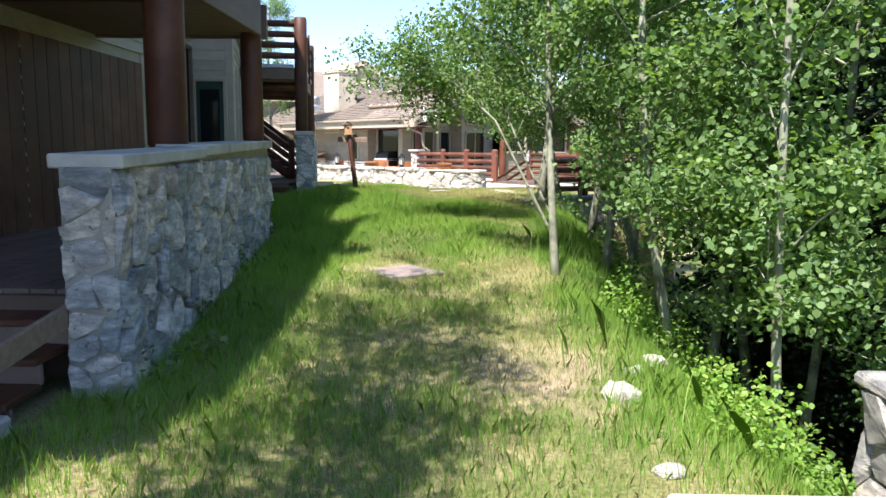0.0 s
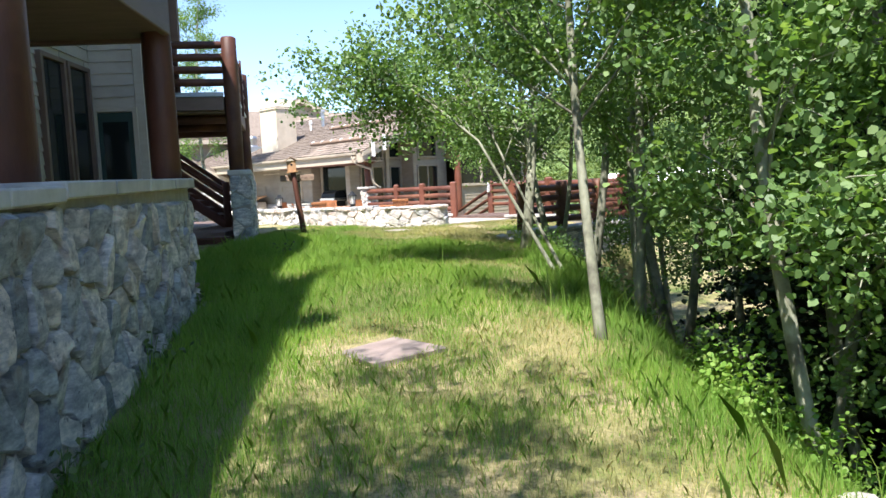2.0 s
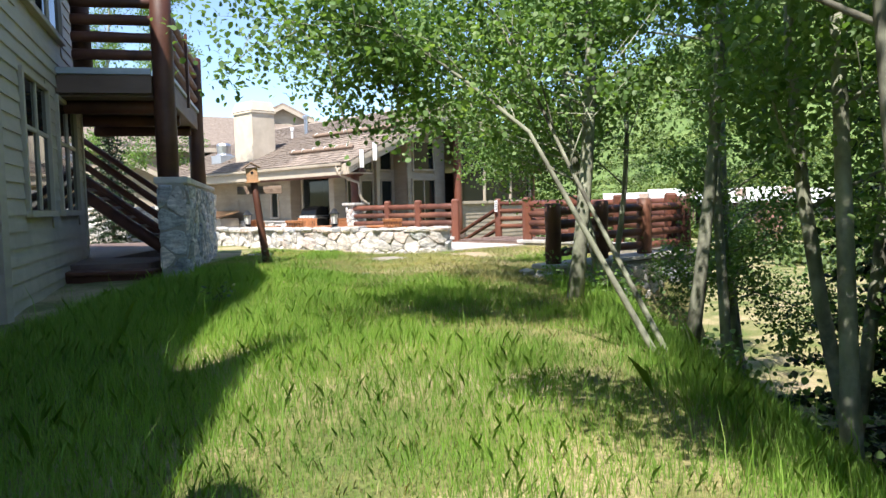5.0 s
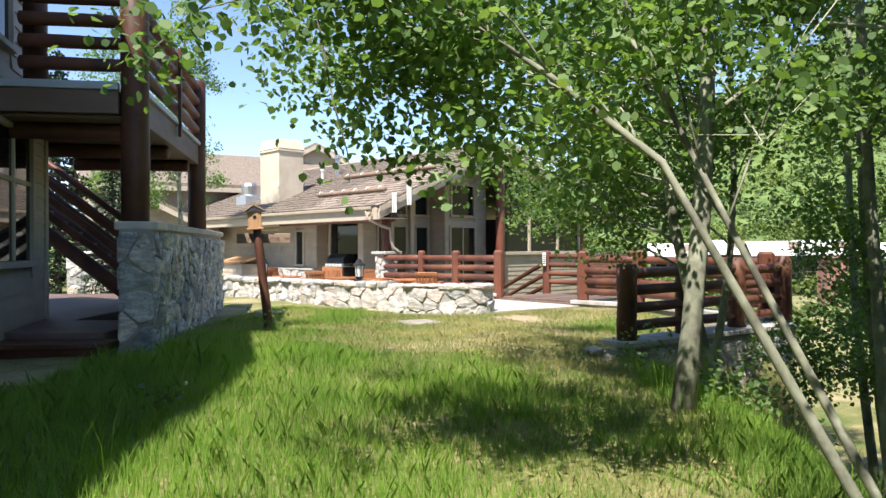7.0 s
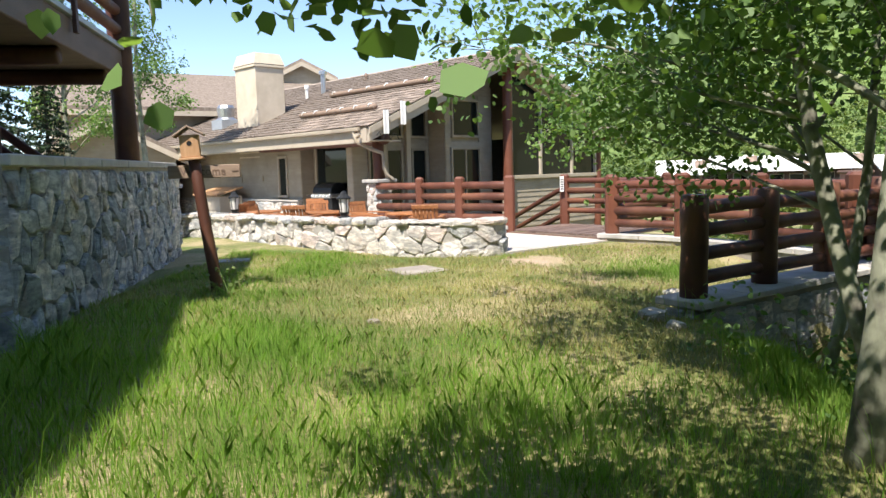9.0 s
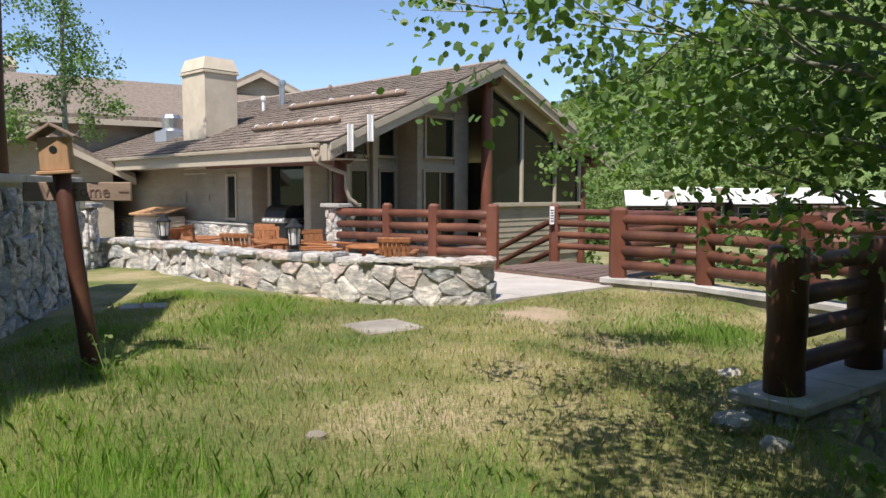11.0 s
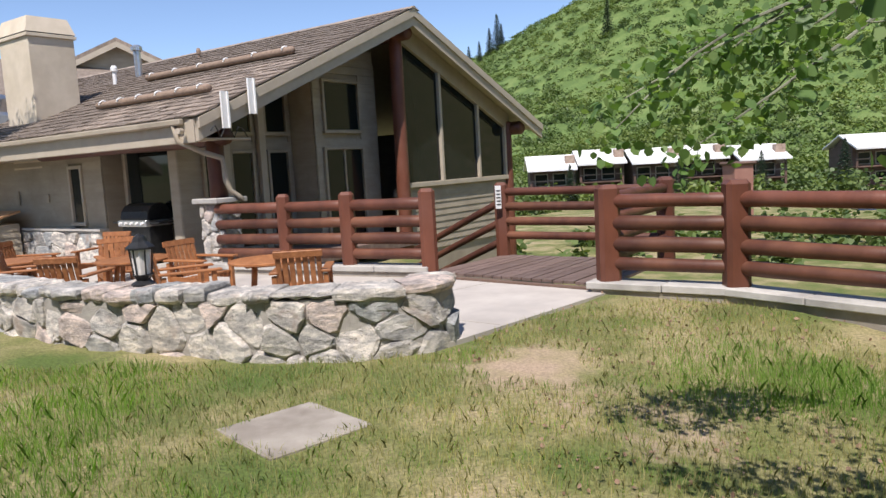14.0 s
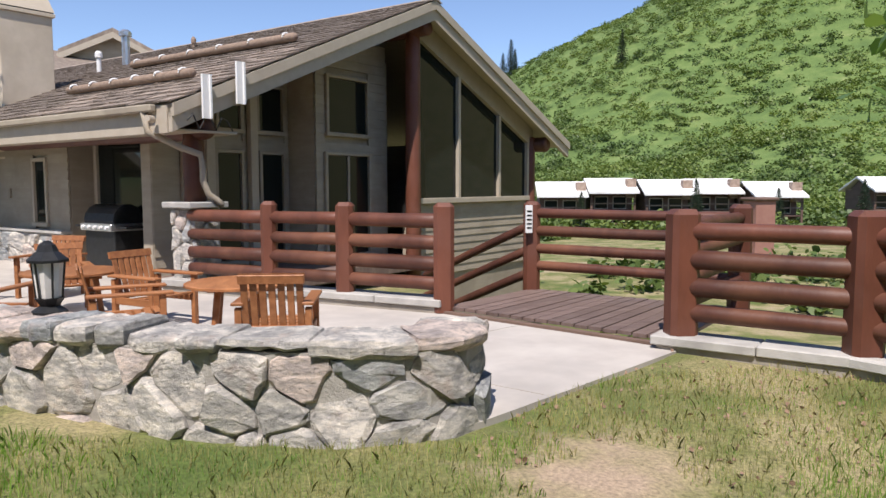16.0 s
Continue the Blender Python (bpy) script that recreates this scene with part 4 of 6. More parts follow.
# roof deck: two slopes with thickness
for s in (0, 1):
    e = 0 if s == 0 else 2 * RH
    v = [L(e, 0, EZ - 0.14), L(RH, 0, KZ - 0.14), L(RH, LEN, KZ - 0.14), L(e, LEN, EZ - 0.14), L(e, 0, EZ - 0.03), L(RH, 0, KZ - 0.03), L(RH, LEN, KZ - 0.03), L(e, LEN, EZ - 0.03)]
    adopt(mesh_object("roof", v, [(0, 3, 2, 1), (4, 5, 6, 7), (0, 1, 5, 4), (1, 2, 6, 5), (2, 3, 7, 6), (3, 0, 4, 7)], TRIM), lodge, "roof deck with painted soffit")
    for dz, out, hgt in ((-0.42, 0.03, 0.4), (-0.2, 0.08, 0.18)):
        v = [L(a, r, b + dz + k) for r in (-out, 0.06) for a, b in ((e, EZ), (RH, KZ)) for k in (0, hgt)]
        adopt(mesh_object("rake_board", v, [(0, 2, 3, 1), (4, 5, 7, 6), (0, 1, 5, 4), (2, 6, 7, 3), (1, 3, 7, 5), (0, 4, 6, 2)], TRIM), lodge, "painted rake board")
lodge_box("eave_fascia", (-0.02, 0.07, EZ - 0.44), (0.06, LEN, EZ - 0.04), TRIM, None, "painted eave fascia")
lodge_box("gutter", (-0.14, 0.3, EZ - 0.13), (-0.03, LEN, EZ - 0.02), SIDING, None, "taupe gutter", 0.02)
lodge_box("eave_soffit", (0.06, 0.1, EZ - 0.4), (1.25, LEN, EZ - 0.36), TRIM)
log("ridge_beam", L(RH, 0.12, KZ - 0.55), L(RH, 4, KZ - 0.55), 0.17, RED_LOG, lodge)
log("eave_beam", L(0.75, 0.15, EZ - 0.32), L(0.75, 7, EZ - 0.32), 0.17, RED_LOG, lodge)
log("eave_beam", L(2 * RH - 1.0, 0.1, EZ - 0.1), L(2 * RH - 1.0, 3, EZ - 0.1), 0.2, RED_LOG, lodge)
log("column", L(RH, 0.55, 0.0), L(RH, 0.55, KZ - 0.6), 0.17, RED_LOG, lodge)
log("column", L(2 * RH - 1.15, 0.55, -1), L(2 * RH - 1.15, 0.55, EZ + 0.1), 0.15, RED_LOG, lodge)
log("column", L(0.72, 0.5, 1.7), L(0.72, 0.5, EZ - 0.2), 0.17, RED_LOG, lodge)
# glazed right half of the gable
G0, G1 = RH + 0.2, RH + 4.95
bm = bmesh.new()
v = [bm.verts.new(L(g, r, z)) for r in (0.62, 0.9) for g, z in ((RH + 0.05, -3.5), (2 * RH - 1.1, -3.5), (2 * RH - 1.1, 1.6), (RH + 0.05, 1.6))]
for f in ((0, 1, 2, 3), (7, 6, 5, 4), (0, 4, 5, 1), (1, 5, 6, 2), (2, 6, 7, 3), (3, 7, 4, 0)):
    bm.faces.new([v[i] for i in f])
part("wall", bm, SIDING, lodge)
siding(lodge, L(RH + 0.06, 0.6, 0.0), GD, -RD, 2 * RH - 1.15 - RH - 0.06, 1.62, [], SIDING, 0.17)
lodge_box("window_sill", (G0 - 0.1, 0.48, 1.62), (G1 + 0.25, 0.7, 1.74), TRIM)
glz = part("glazing", block(bmesh.new(), (G0 - 0.1, 0.5, 1.745), (G0, 0.66, roof_z(G0) - 0.62), ML, 0.006), TRIM, lodge, "large trapezoid gable glazing with painted mullions")
pane_g = [G0, G0 + 1.5, G0 + 3.3, G1]
for a, b in zip(pane_g, pane_g[1:]):
    lodge_box("mullion", (b - 0.05, 0.5, 1.745), (b + 0.05, 0.66, roof_z(b) - 0.62), TRIM, glz)
    v = [L(g, r, z) for r in (0.585, 0.6) for g, z in ((a, 1.745), (b - 0.05, 1.745), (b - 0.05, roof_z(b) - 0.63), (a, roof_z(a) - 0.63))]
    adopt(mesh_object("pane", v, [(0, 1, 2, 3), (7, 6, 5, 4), (0, 4, 5, 1), (1, 5, 6, 2), (2, 6, 7, 3), (3, 7, 4, 0)], GLASS), glz)
v = [L(g, r, z + k) for r in (0.5, 0.9) for g, z in ((RH + 0.1, roof_z(RH + 0.1) - 0.62), (2 * RH - 1.1, roof_z(2 * RH - 1.1) - 0.62)) for k in (0, 0.46)]
adopt(mesh_object("head_board", v, [(0, 2, 3, 1), (4, 5, 7, 6), (0, 1, 5, 4), (2, 6, 7, 3), (1, 3, 7, 5), (0, 4, 6, 2)], TRIM), lodge)
v = [L(g, r, z) for r in (0.62, 0.9) for g, z in ((G1 + 0.05, 1.6), (2 * RH - 1.1, 1.6), (2 * RH - 1.1, roof_z(2 * RH - 1.1) - 0.6), (G1 + 0.05, roof_z(G1) - 0.6))]
adopt(mesh_object("wall", v, [(0, 1, 2, 3), (7, 6, 5, 4), (0, 4, 5, 1), (1, 5, 6, 2), (2, 6, 7, 3), (3, 7, 4, 0)], SIDING), lodge)
# recessed left half: porch with doors and windows
RB = 2.1
bm = bmesh.new()
block(bm, (1.0, RB + 0.02, -0.3), (4.15, RB + 0.3, 3.45), ML)
block(bm, (2.9, RB + 0.025, 3.4), (4.15, RB + 0.29, 4.2), ML)
part("wall", bm, SIDING, lodge)
bm = bmesh.new()
block(bm, (4.1, 1.33, 0), (RH + 0.05, RB + 0.28, 4.7), ML)
part("wall", bm, SIDING, lodge)
holes = [(1.55, 2.0, 0.1, 2.3, RB), (2.25, 2.95, 0.1, 2.3, RB), (3.3, 4.0, 0.1, 2.3, RB), (2.3, 2.95, 2.6, 3.2, RB), (3.25, 4.0, 2.6, 3.6, RB), (4.3, 5.7, 0.1, 2.3, 1.3), (4.35, 5.65, 2.6, 3.85, 1.3)]
siding(lodge, L(1.0, RB, TZ), GD, -RD, 3.1, 4.3, [(a - 1.0, b - 1.0, c, d) for a, b, c, d, e in holes if e == RB], SIDING, start=lambda v: max(0.0, (TZ + v + 0.2 - EZ) * RH / (KZ - EZ) - 1.0))
siding(lodge, L(4.1, 1.3, TZ), GD, -RD, RH - 4.15, 4.6, [(a - 4.1, b - 4.1, c, d) for a, b, c, d, e in holes if e != RB], SIDING, start=lambda v: max(0.0, (TZ + v + 0.2 - EZ) * RH / (KZ - EZ) - 4.1))
for a, b, c, d, e in holes:
    window(lodge, L(a + 0.08, e - 0.03, TZ + c + 0.08), GD, -RD, b - a - 0.16, d - c - 0.16, 2 if b - a > 1.2 and c < 1 else 1, mat=SIDING)
for g in (2.12, 3.12):
    lodge_box("pilaster", (g - 0.09, RB - 0.16, TZ), (g + 0.09, RB - 0.035, roof_z(g) - 0.3), TRIM)
# eave side: grill recess, then clapboard wall on a stone base
lodge_box("wall", (1.62, RB + 0.31, 0), (1.9, 5.1, 3.1), SIDING)
window(lodge, L(1.6, 4.85, TZ + 0.75), -RD, -GD, 2.6, 1.75, 1)
lodge_box("wall", (1.15, 5.4, 0), (1.4, LEN, 3.1), SIDING)
lodge_box("wall", (1.15, 5.1, 0), (1.9, 5.39, 3.1), SIDING)
siding(lodge, L(1.13, LEN, TZ + 0.72), -RD, -GD, LEN - 5.1, 2.0, [(15.5, 16.1, 0.06, 1.45), (3.9, 4.6, -0.7, 1.4)], SIDING, 0.17)
window(lodge, L(1.11, LEN - 15.57, TZ + 0.86), -RD, -GD, 0.46, 1.25, 1)
lodge_box("base", (0.98, 5.15, TZ - 0.2), (1.148, LEN, TZ + 0.66), MORTAR)
lodge_box("base_sill", (0.92, 5.1, TZ + 0.662), (1.15, LEN, TZ + 0.72), CAPSTONE)
base_m = L(0.98, LEN, TZ - 0.05)
stones(lodge, flat(base_m, -RD, -GD), LEN - 5.2, 0.7, 0.55, 0.3, PALE_STONE, 51, 0.05)
lodge_box("vent", (1.07, 9.0, TZ + 1.3), (1.1, 9.25, TZ + 1.65), SIDING)
lodge_box("vent", (1.07, 7.5, TZ + 1.35), (1.1, 7.65, TZ + 1.55), SIDING)
door_4 = lodge_box("door", (1.1, 17.45, TZ), (1.14, 18.05, TZ + 2.05), GREEN_DOOR, None, "dark side door")
# closed sides away from the path, and the inner dark
lodge_box("wall", (2 * RH - 1.4, 0.9, -3.5), (2 * RH - 1.12, LEN, EZ), SIDING)
lodge_box("wall", (1.15, LEN - 0.3, 0), (2 * RH - 1.2, LEN, EZ), SIDING)
lodge_box("lower_floor", (RH + 0.3, 0.95, 0.3), (2 * RH - 1.4, LEN - 0.3, 0.45), DECKING)
# porch floor
lodge_box("porch_floor", (0.4, 0.3, TZ - 0.2), (RH + 0.1, RB, TZ + 0.03), DECKING)
# stone pillar under the corner post
pil = thing("stone_pillar", (PILLAR[0], PILLAR[1], TZ), "pale rubble stone pillar with a grey cap", "stone pillar")
mp = ML @ Matrix.Translation((0.72, 0.5, 0))
boxed("core", (-0.24, -0.24, TZ), (0.24, 0.24, 1.68), MORTAR, pil, m=mp)
stones(pil, flat(mp @ Vector((-0.24, -0.24, TZ)), GD, -RD), 0.48, 1.25, 0.24, 0.24, PALE_STONE, 61, 0.05)
stones(pil, flat(mp @ Vector((-0.24, 0.24, TZ)), -RD, -GD), 0.48, 1.25, 0.24, 0.24, PALE_STONE, 62, 0.05)
boxed("cap", (-0.36, -0.36, 1.685), (0.36, 0.36, 1.78), CAPSTONE, pil, m=mp, bevel=0.015)
bm = tube(bmesh.new(), [L(-0.08, 0.55, EZ - 0.12), L(-0.06, 0.5, EZ - 0.4), L(0.3, 0.25, EZ - 0.62), L(0.62, 0.2, EZ - 0.72), L(0.66, 0.2, EZ - 0.9), L(0.66, 0.2, 2.1), L(0.72, 0.16, 1.9), L(0.85, 0.12, 1.8), L(0.9, 0.05, 1.72)], [0.05] * 9, 8)
tagged(part("downspout", bm, SIDING, None, smooth=True), "taupe metal downspout from gutter to pillar", "downspout")
for g in (0.5, 1.12):
    bm = block(bmesh.new(), (g - 0.07, -0.17, roof_z(g) - 0.42), (g + 0.07, -0.13, roof_z(g) + 0.22), ML)
    block(bm, (g + 0.04, -0.2, roof_z(g) - 0.42), (g + 0.07, -0.12, roof_z(g) + 0.22), ML)
    tagged(part("panel_antenna", bm, WHITE_PAINT), "white panel antenna fixed to the rake board", "antenna", "panel antennas")
cam_box = tagged(part("eave_camera", tube(bmesh.new(), [L(-0.1, 0.3, EZ - 0.24), L(-0.24, 0.22, EZ - 0.24)], [0.055, 0.05], 10), TRIM), "small round fixture at the eave corner", "fixture")
wires = tube(bmesh.new(), [L(0.2 + 0.1 * k, -0.1, EZ - 0.25 + 0.12 * math.sin(k * 2.2)) for k in range(9)], [0.012] * 9, 5)
tagged(part("cable", wires, BLACK_IRON), "loose looped cables under the antennas", "cable")
# snow logs on the roof
for row, (g, r0, r1) in enumerate(((1.25, 1.2, 5.2), (3.35, 1.0, 6.4))):
    snow = thing("snow_log", L(g, r0, roof_z(g)), "weathered log snow guard strapped to the roof", "snow guard", "snow guards")
    log("log", L(g, r0, roof_z(g) + 0.14), L(g, r1, roof_z(g) + 0.14), 0.085, GREYWOOD, snow)
    for k in range(6):
        r = r0 + 0.25 + k * (r1 - r0 - 0.5) / 5
        tubep = [L(g + 0.11 * math.cos(a), r, roof_z(g) + 0.13 + 0.105 * math.sin(a)) for a in [math.pi * (0.95 - 0.12 * j) for j in range(11)]]
        part("strap", tube(bmesh.new(), tubep, [0.02] * 11, 6), WHITE_PAINT, snow)
# chimneys and roof vents


def chimney(at, w, d, z0, z1, turn, parent=None):
    c = thing("chimney", (at[0], at[1], z0), "cream stucco chimney with a tapered cap", "chimney", "chimneys")
    m = Matrix.Translation((at[0], at[1], 0)) @ turn
    boxed("shaft", (-w / 2, -d / 2, z0), (w / 2, d / 2, z1 - 0.5), STUCCO, c, m=m, bevel=0.015)
    boxed("band", (-w / 2 - 0.05, -d / 2 - 0.05, z1 - 0.5), (w / 2 + 0.05, d / 2 + 0.05, z1 - 0.42), STUCCO, c, m=m)
    boxed("drip_edge", (-w / 2 - 0.02, -d / 2 - 0.02, z1 - 0.42), (w / 2 + 0.02, d / 2 + 0.02, z1 - 0.39), BLACK_IRON, c, "dark metal drip edge", 0, m)
    bm = bmesh.new()
    v = [bm.verts.new(m @ Vector((sx * (w / 2 + 0.04 - k * 0.12), sy * (d / 2 + 0.04 - k * 0.12), z))) for k, z in ((0, z1 - 0.39), (1, z1)) for sx, sy in ((-1, -1), (1, -1), (1, 1), (-1, 1))]
    for i in range(4):
        bm.faces.new((v[i], v[(i + 1) % 4], v[4 + (i + 1) % 4], v[4 + i]))
    bm.faces.new(v[4:])
    part("cap", bm, STUCCO, c)
    return c


TURN_L = Matrix((GD, RD, Vector((0, 0, 1)))).transposed().to_4x4()
chimney((-6.0, 40.35), 1.15, 1.45, 2.6, 6.3, TURN_L)
chimney((-17.5, 50.0), 1.3, 1.5, 3, 8.0, TURN_L)
hood = thing("exhaust_fan", L(1.0, 11.6, 3.4), "grey sheet metal kitchen exhaust fan on the roof", "roof fan")
boxed("curb_box", (-0.42, -0.42, 3.0), (0.42, 0.42, 4.15), DUCT, hood, m=Matrix.Translation((-7.75, 42.2, 0)) @ TURN_L)
part("fan_drum", tube(bmesh.new(), [(-7.75, 42.2, 4.15), (-7.75, 42.2, 4.25), (-7.75, 42.2, 4.6), (-7.75, 42.2, 4.72)], [0.42, 0.3, 0.34, 0.28], 14), STEEL, hood)
for x, y, z0, z1, r, mt in ((-3.9, 42.0, 4.7, 5.95, 0.12, STEEL), (-4.55, 42.0, 4.5, 5.4, 0.07, WHITE_PAINT), (-2.2, 41.5, 5.0, 5.75, 0.05, GREYWOOD)):
    vent = thing("roof_vent", (x, y, z0), "slim metal vent pipe on the shake roof", "vent pipe", "roof vents")
    part("pipe", tube(bmesh.new(), [(x, y, z0 - 0.8), (x, y, z1 - 0.12)], [r * 0.8, r * 0.8], 10), mt, vent)
    part("cowl", tube(bmesh.new(), [(x, y, z1 - 0.16), (x, y, z1 - 0.06), (x, y, z1)], [r * 1.3, r * 1.3, r * 0.7], 10), mt, vent)
# wings behind
def wing(name, at, turn, w, length, ez, kz, label, o=0.7):
    ob = thing(name, (at[0], at[1], 0), label, "building")
    m = Matrix.Translation((at[0], at[1], 0)) @ turn
    bm = bmesh.new()
    v = [bm.verts.new(m @ Vector((x, y, z))) for y in (0, length) for x, z in ((-w / 2, -1), (w / 2, -1), (w / 2, ez), (0, kz - 0.1), (-w / 2, ez))]
    bm.faces.new(v[:5])
    bm.faces.new(v[5:][::-1])
    for i in range(5):
        bm.faces.new((v[i], v[5 + i], v[5 + (i + 1) % 5], v[(i + 1) % 5]))
    part("wall", bm, SIDING, ob)
    sl = (kz - ez) / (w / 2)
    for s in (-1, 1):
        v = [m @ Vector((x, y, z + k)) for k in (0, 0.16) for y in (-o, length + o) for x, z in ((s * (w / 2 + o), ez - o * sl), (0, kz))]
        adopt(mesh_object("roof", v, [(0, 1, 3, 2), (4, 6, 7, 5), (0, 4, 5, 1), (1, 5, 7, 3), (3, 7, 6, 2), (2, 6, 4, 0)], SHINGLE), ob)
        v = [m @ Vector((x, y, z + k)) for k in (-0.22, 0.0) for y in (-o - 0.04, -o + 0.05) for x, z in ((s * (w / 2 + o), ez - o * sl), (0, kz))]
        adopt(mesh_object("rake_board", v, [(0, 1, 3, 2), (4, 6, 7, 5), (0, 4, 5, 1), (1, 5, 7, 3), (3, 7, 6, 2), (2, 6, 4, 0)], TRIM), ob)
        boxed("eave_board", (s * (w / 2 + o) - 0.04, -o, ez - o * sl - 0.22), (s * (w / 2 + o) + 0.04, length + o, ez - o * sl), TRIM, ob, m=m)
    window(ob, m @ Vector((-0.5, -0.03, ez - 1.6)), m.to_3x3() @ Vector((1, 0, 0)), m.to_3x3() @ Vector((0, -1, 0)), 1.0, 1.2, 2)
    return ob


wing("rear_wing", (-6.3, 52.1), pose(0, 0, 0, 0, 0, 15), 3.0, 5, 7.0, 7.75, "taupe gabled wing behind the lodge roof", 0.35)
wing("side_wing", (-17, 47.5), pose(0, 0, 0, 0, 0, -62), 9, 16, 5.1, 6.9, "taupe clapboard wing with a shake roof")
wing("low_wing", (-12.2, 41.5), pose(0, 0, 0, 0, 0, 20), 5, 10, 2.9, 4.2, "low taupe wing with a shake gable roof")


# ---- trees ----
def leaf_mesh(points, size, rnd, droop=0.5):
    """Round pointed leaves, one face each, at the points given."""
    n = len(points)
    base = np.array([(0, 0, 0), (-0.42, 0.28, 0.05), (-0.36, 0.68, 0.06), (0, 1, -0.04), (0.36, 0.68, 0.06), (0.42, 0.28, 0.05)])
    a, t = rnd.uniform(0, 2 * np.pi, n), rnd.normal(-droop, 0.55, n)
    y = np.stack([np.cos(a) * np.cos(t), np.sin(a) * np.cos(t), np.sin(t)], 1)
    up = rnd.normal(0, 0.6, (n, 3)) + (0, 0, 1.0)
    x = np.cross(y, up)
    x /= np.linalg.norm(x, axis=1)[:, None] + 1e-9
    z = np.cross(x, y)
    s = size * rnd.uniform(0.65, 1.2, n)[:, None, None]
    v = points[:, None, :] + s * (base[None, :, 0:1] * x[:, None] + base[None, :, 1:2] * y[:, None] + base[None, :, 2:3] * z[:, None])
    return v.reshape(-1, 3), np.arange(n * 6).reshape(n, 6)


def poly_object(name, v, f, mat, parent=None, smooth=False):
    me = bpy.data.meshes.new(name)
    k = f.shape[1]
    me.vertices.add(len(v))
    me.vertices.foreach_set("co", np.ascontiguousarray(v, dtype=np.float32).ravel())
    me.loops.add(f.size)
    me.loops.foreach_set("vertex_index", f.astype(np.int32).ravel())
    me.polygons.add(len(f))
    me.polygons.foreach_set("loop_start", np.arange(0, f.size, k, dtype=np.int32))
    me.update(calc_edges=True)
    me.materials.append(mat)
    return adopt(new(name, me), parent)


def bent(p, q, sag, rnd, n=6):
    p, q = Vector(p), Vector(q)
    off = Vector(rnd.uniform(-1, 1, 3)) * (q - p).length * 0.06
    return [p.lerp(q, k / n) + (off + Vector((0, 0, sag))) * math.sin(math.pi * k / n) for k in range(n + 1)]


def aspen(base, top, r, targets, leaves, seed, auto=12, spread=1.5, low=0.35, size=0.064, label="slender aspen with a pale trunk and round green leaves", via=None):
    """Pale crooked trunk, thin limbs to the given ends and to others about the crown, leaves in loose clumps along them."""
    rnd = np.random.RandomState(seed)
    base, top = Vector(base), Vector(top)
    tree = thing("aspen_tree", base, label, "tree", "aspens on the bank")
    spine = bent(base - Vector((0, 0, 0.3)), top, 0.0, rnd, 9)
    if via:
        b0, v0 = base - Vector((0, 0, 0.3)), Vector(via)
        spine = [b0.lerp(v0, k / 5) for k in range(5)] + [v0.lerp(top, k / 4) + Vector((0, 0, 0.12)) * math.sin(math.pi * k / 4) for k in range(5)]
    radii = [r * (1.25 if k == 0 else 1 - 0.8 * k / 9) for k in range(10)]
    part("trunk", tube(bmesh.new(), spine, radii, 10, wob=0.05), BARK, tree, smooth=True)
    leaves = int(leaves * 1.5)
    bm = bmesh.new()
    clumps = []
    ends = [Vector(t) for t in targets]
    for k in range(auto):
        f = low + (1 - low) * (k + 0.5) / auto
        a = k * 2.4 + rnd.uniform(-0.5, 0.5)
        reach = spread * (1.15 - 0.75 * f) * rnd.uniform(0.6, 1.15)
        ends.append(base.lerp(top, f) + Vector((math.cos(a) * reach, math.sin(a) * reach, rnd.uniform(0.0, 0.6))))
    for e in ends:
        f = min(max((e.z - 0.35 - base.z) / max(top.z - base.z, 0.1), 0.25), 0.96) * rnd.uniform(0.85, 1.0)
        i = f * 9
        s = spine[int(i)].lerp(spine[min(int(i) + 1, 9)], i - int(i))
        limb = bent(s, e, 0.12, rnd)
        rr = max(0.008, r * 0.32 * (1 - 0.5 * f))
        part("limb", tube(bmesh.new(), limb, [rr * (1 - 0.8 * k / 6) for k in range(7)], 6), BARK, tree, smooth=True)
        ln = (e - s).length
        for k in range(max(4, int(ln * 5.5))):
            t = 0.3 + 0.7 * rnd.rand() ** 0.8
            c = s.lerp(e, t) + Vector((0, 0, 0.12)) * math.sin(math.pi * t) + Vector(rnd.normal(0, 0.16 + 0.1 * ln * 0.4, 3))
            clumps.append(c)
            if k % 2 == 0:
                tube(bm, [s.lerp(e, max(t - 0.12, 0.1)), c], [0.006, 0.003], 4)
    tagged(part("twigwork", bm, BARK, tree), kind="stuff")
    c = np.array(clumps)
    pts = c[rnd.randint(0, len(c), leaves)] + rnd.normal(0, 0.16, (leaves, 3)) * (1, 1, 0.8)
    v, f = leaf_mesh(pts, size, rnd)
    tagged(poly_object("crown", v, f, ASPEN_LEAF, tree), kind="stuff")
    return tree


def at(x, y):
    return (x, y, ground_z(x, y))


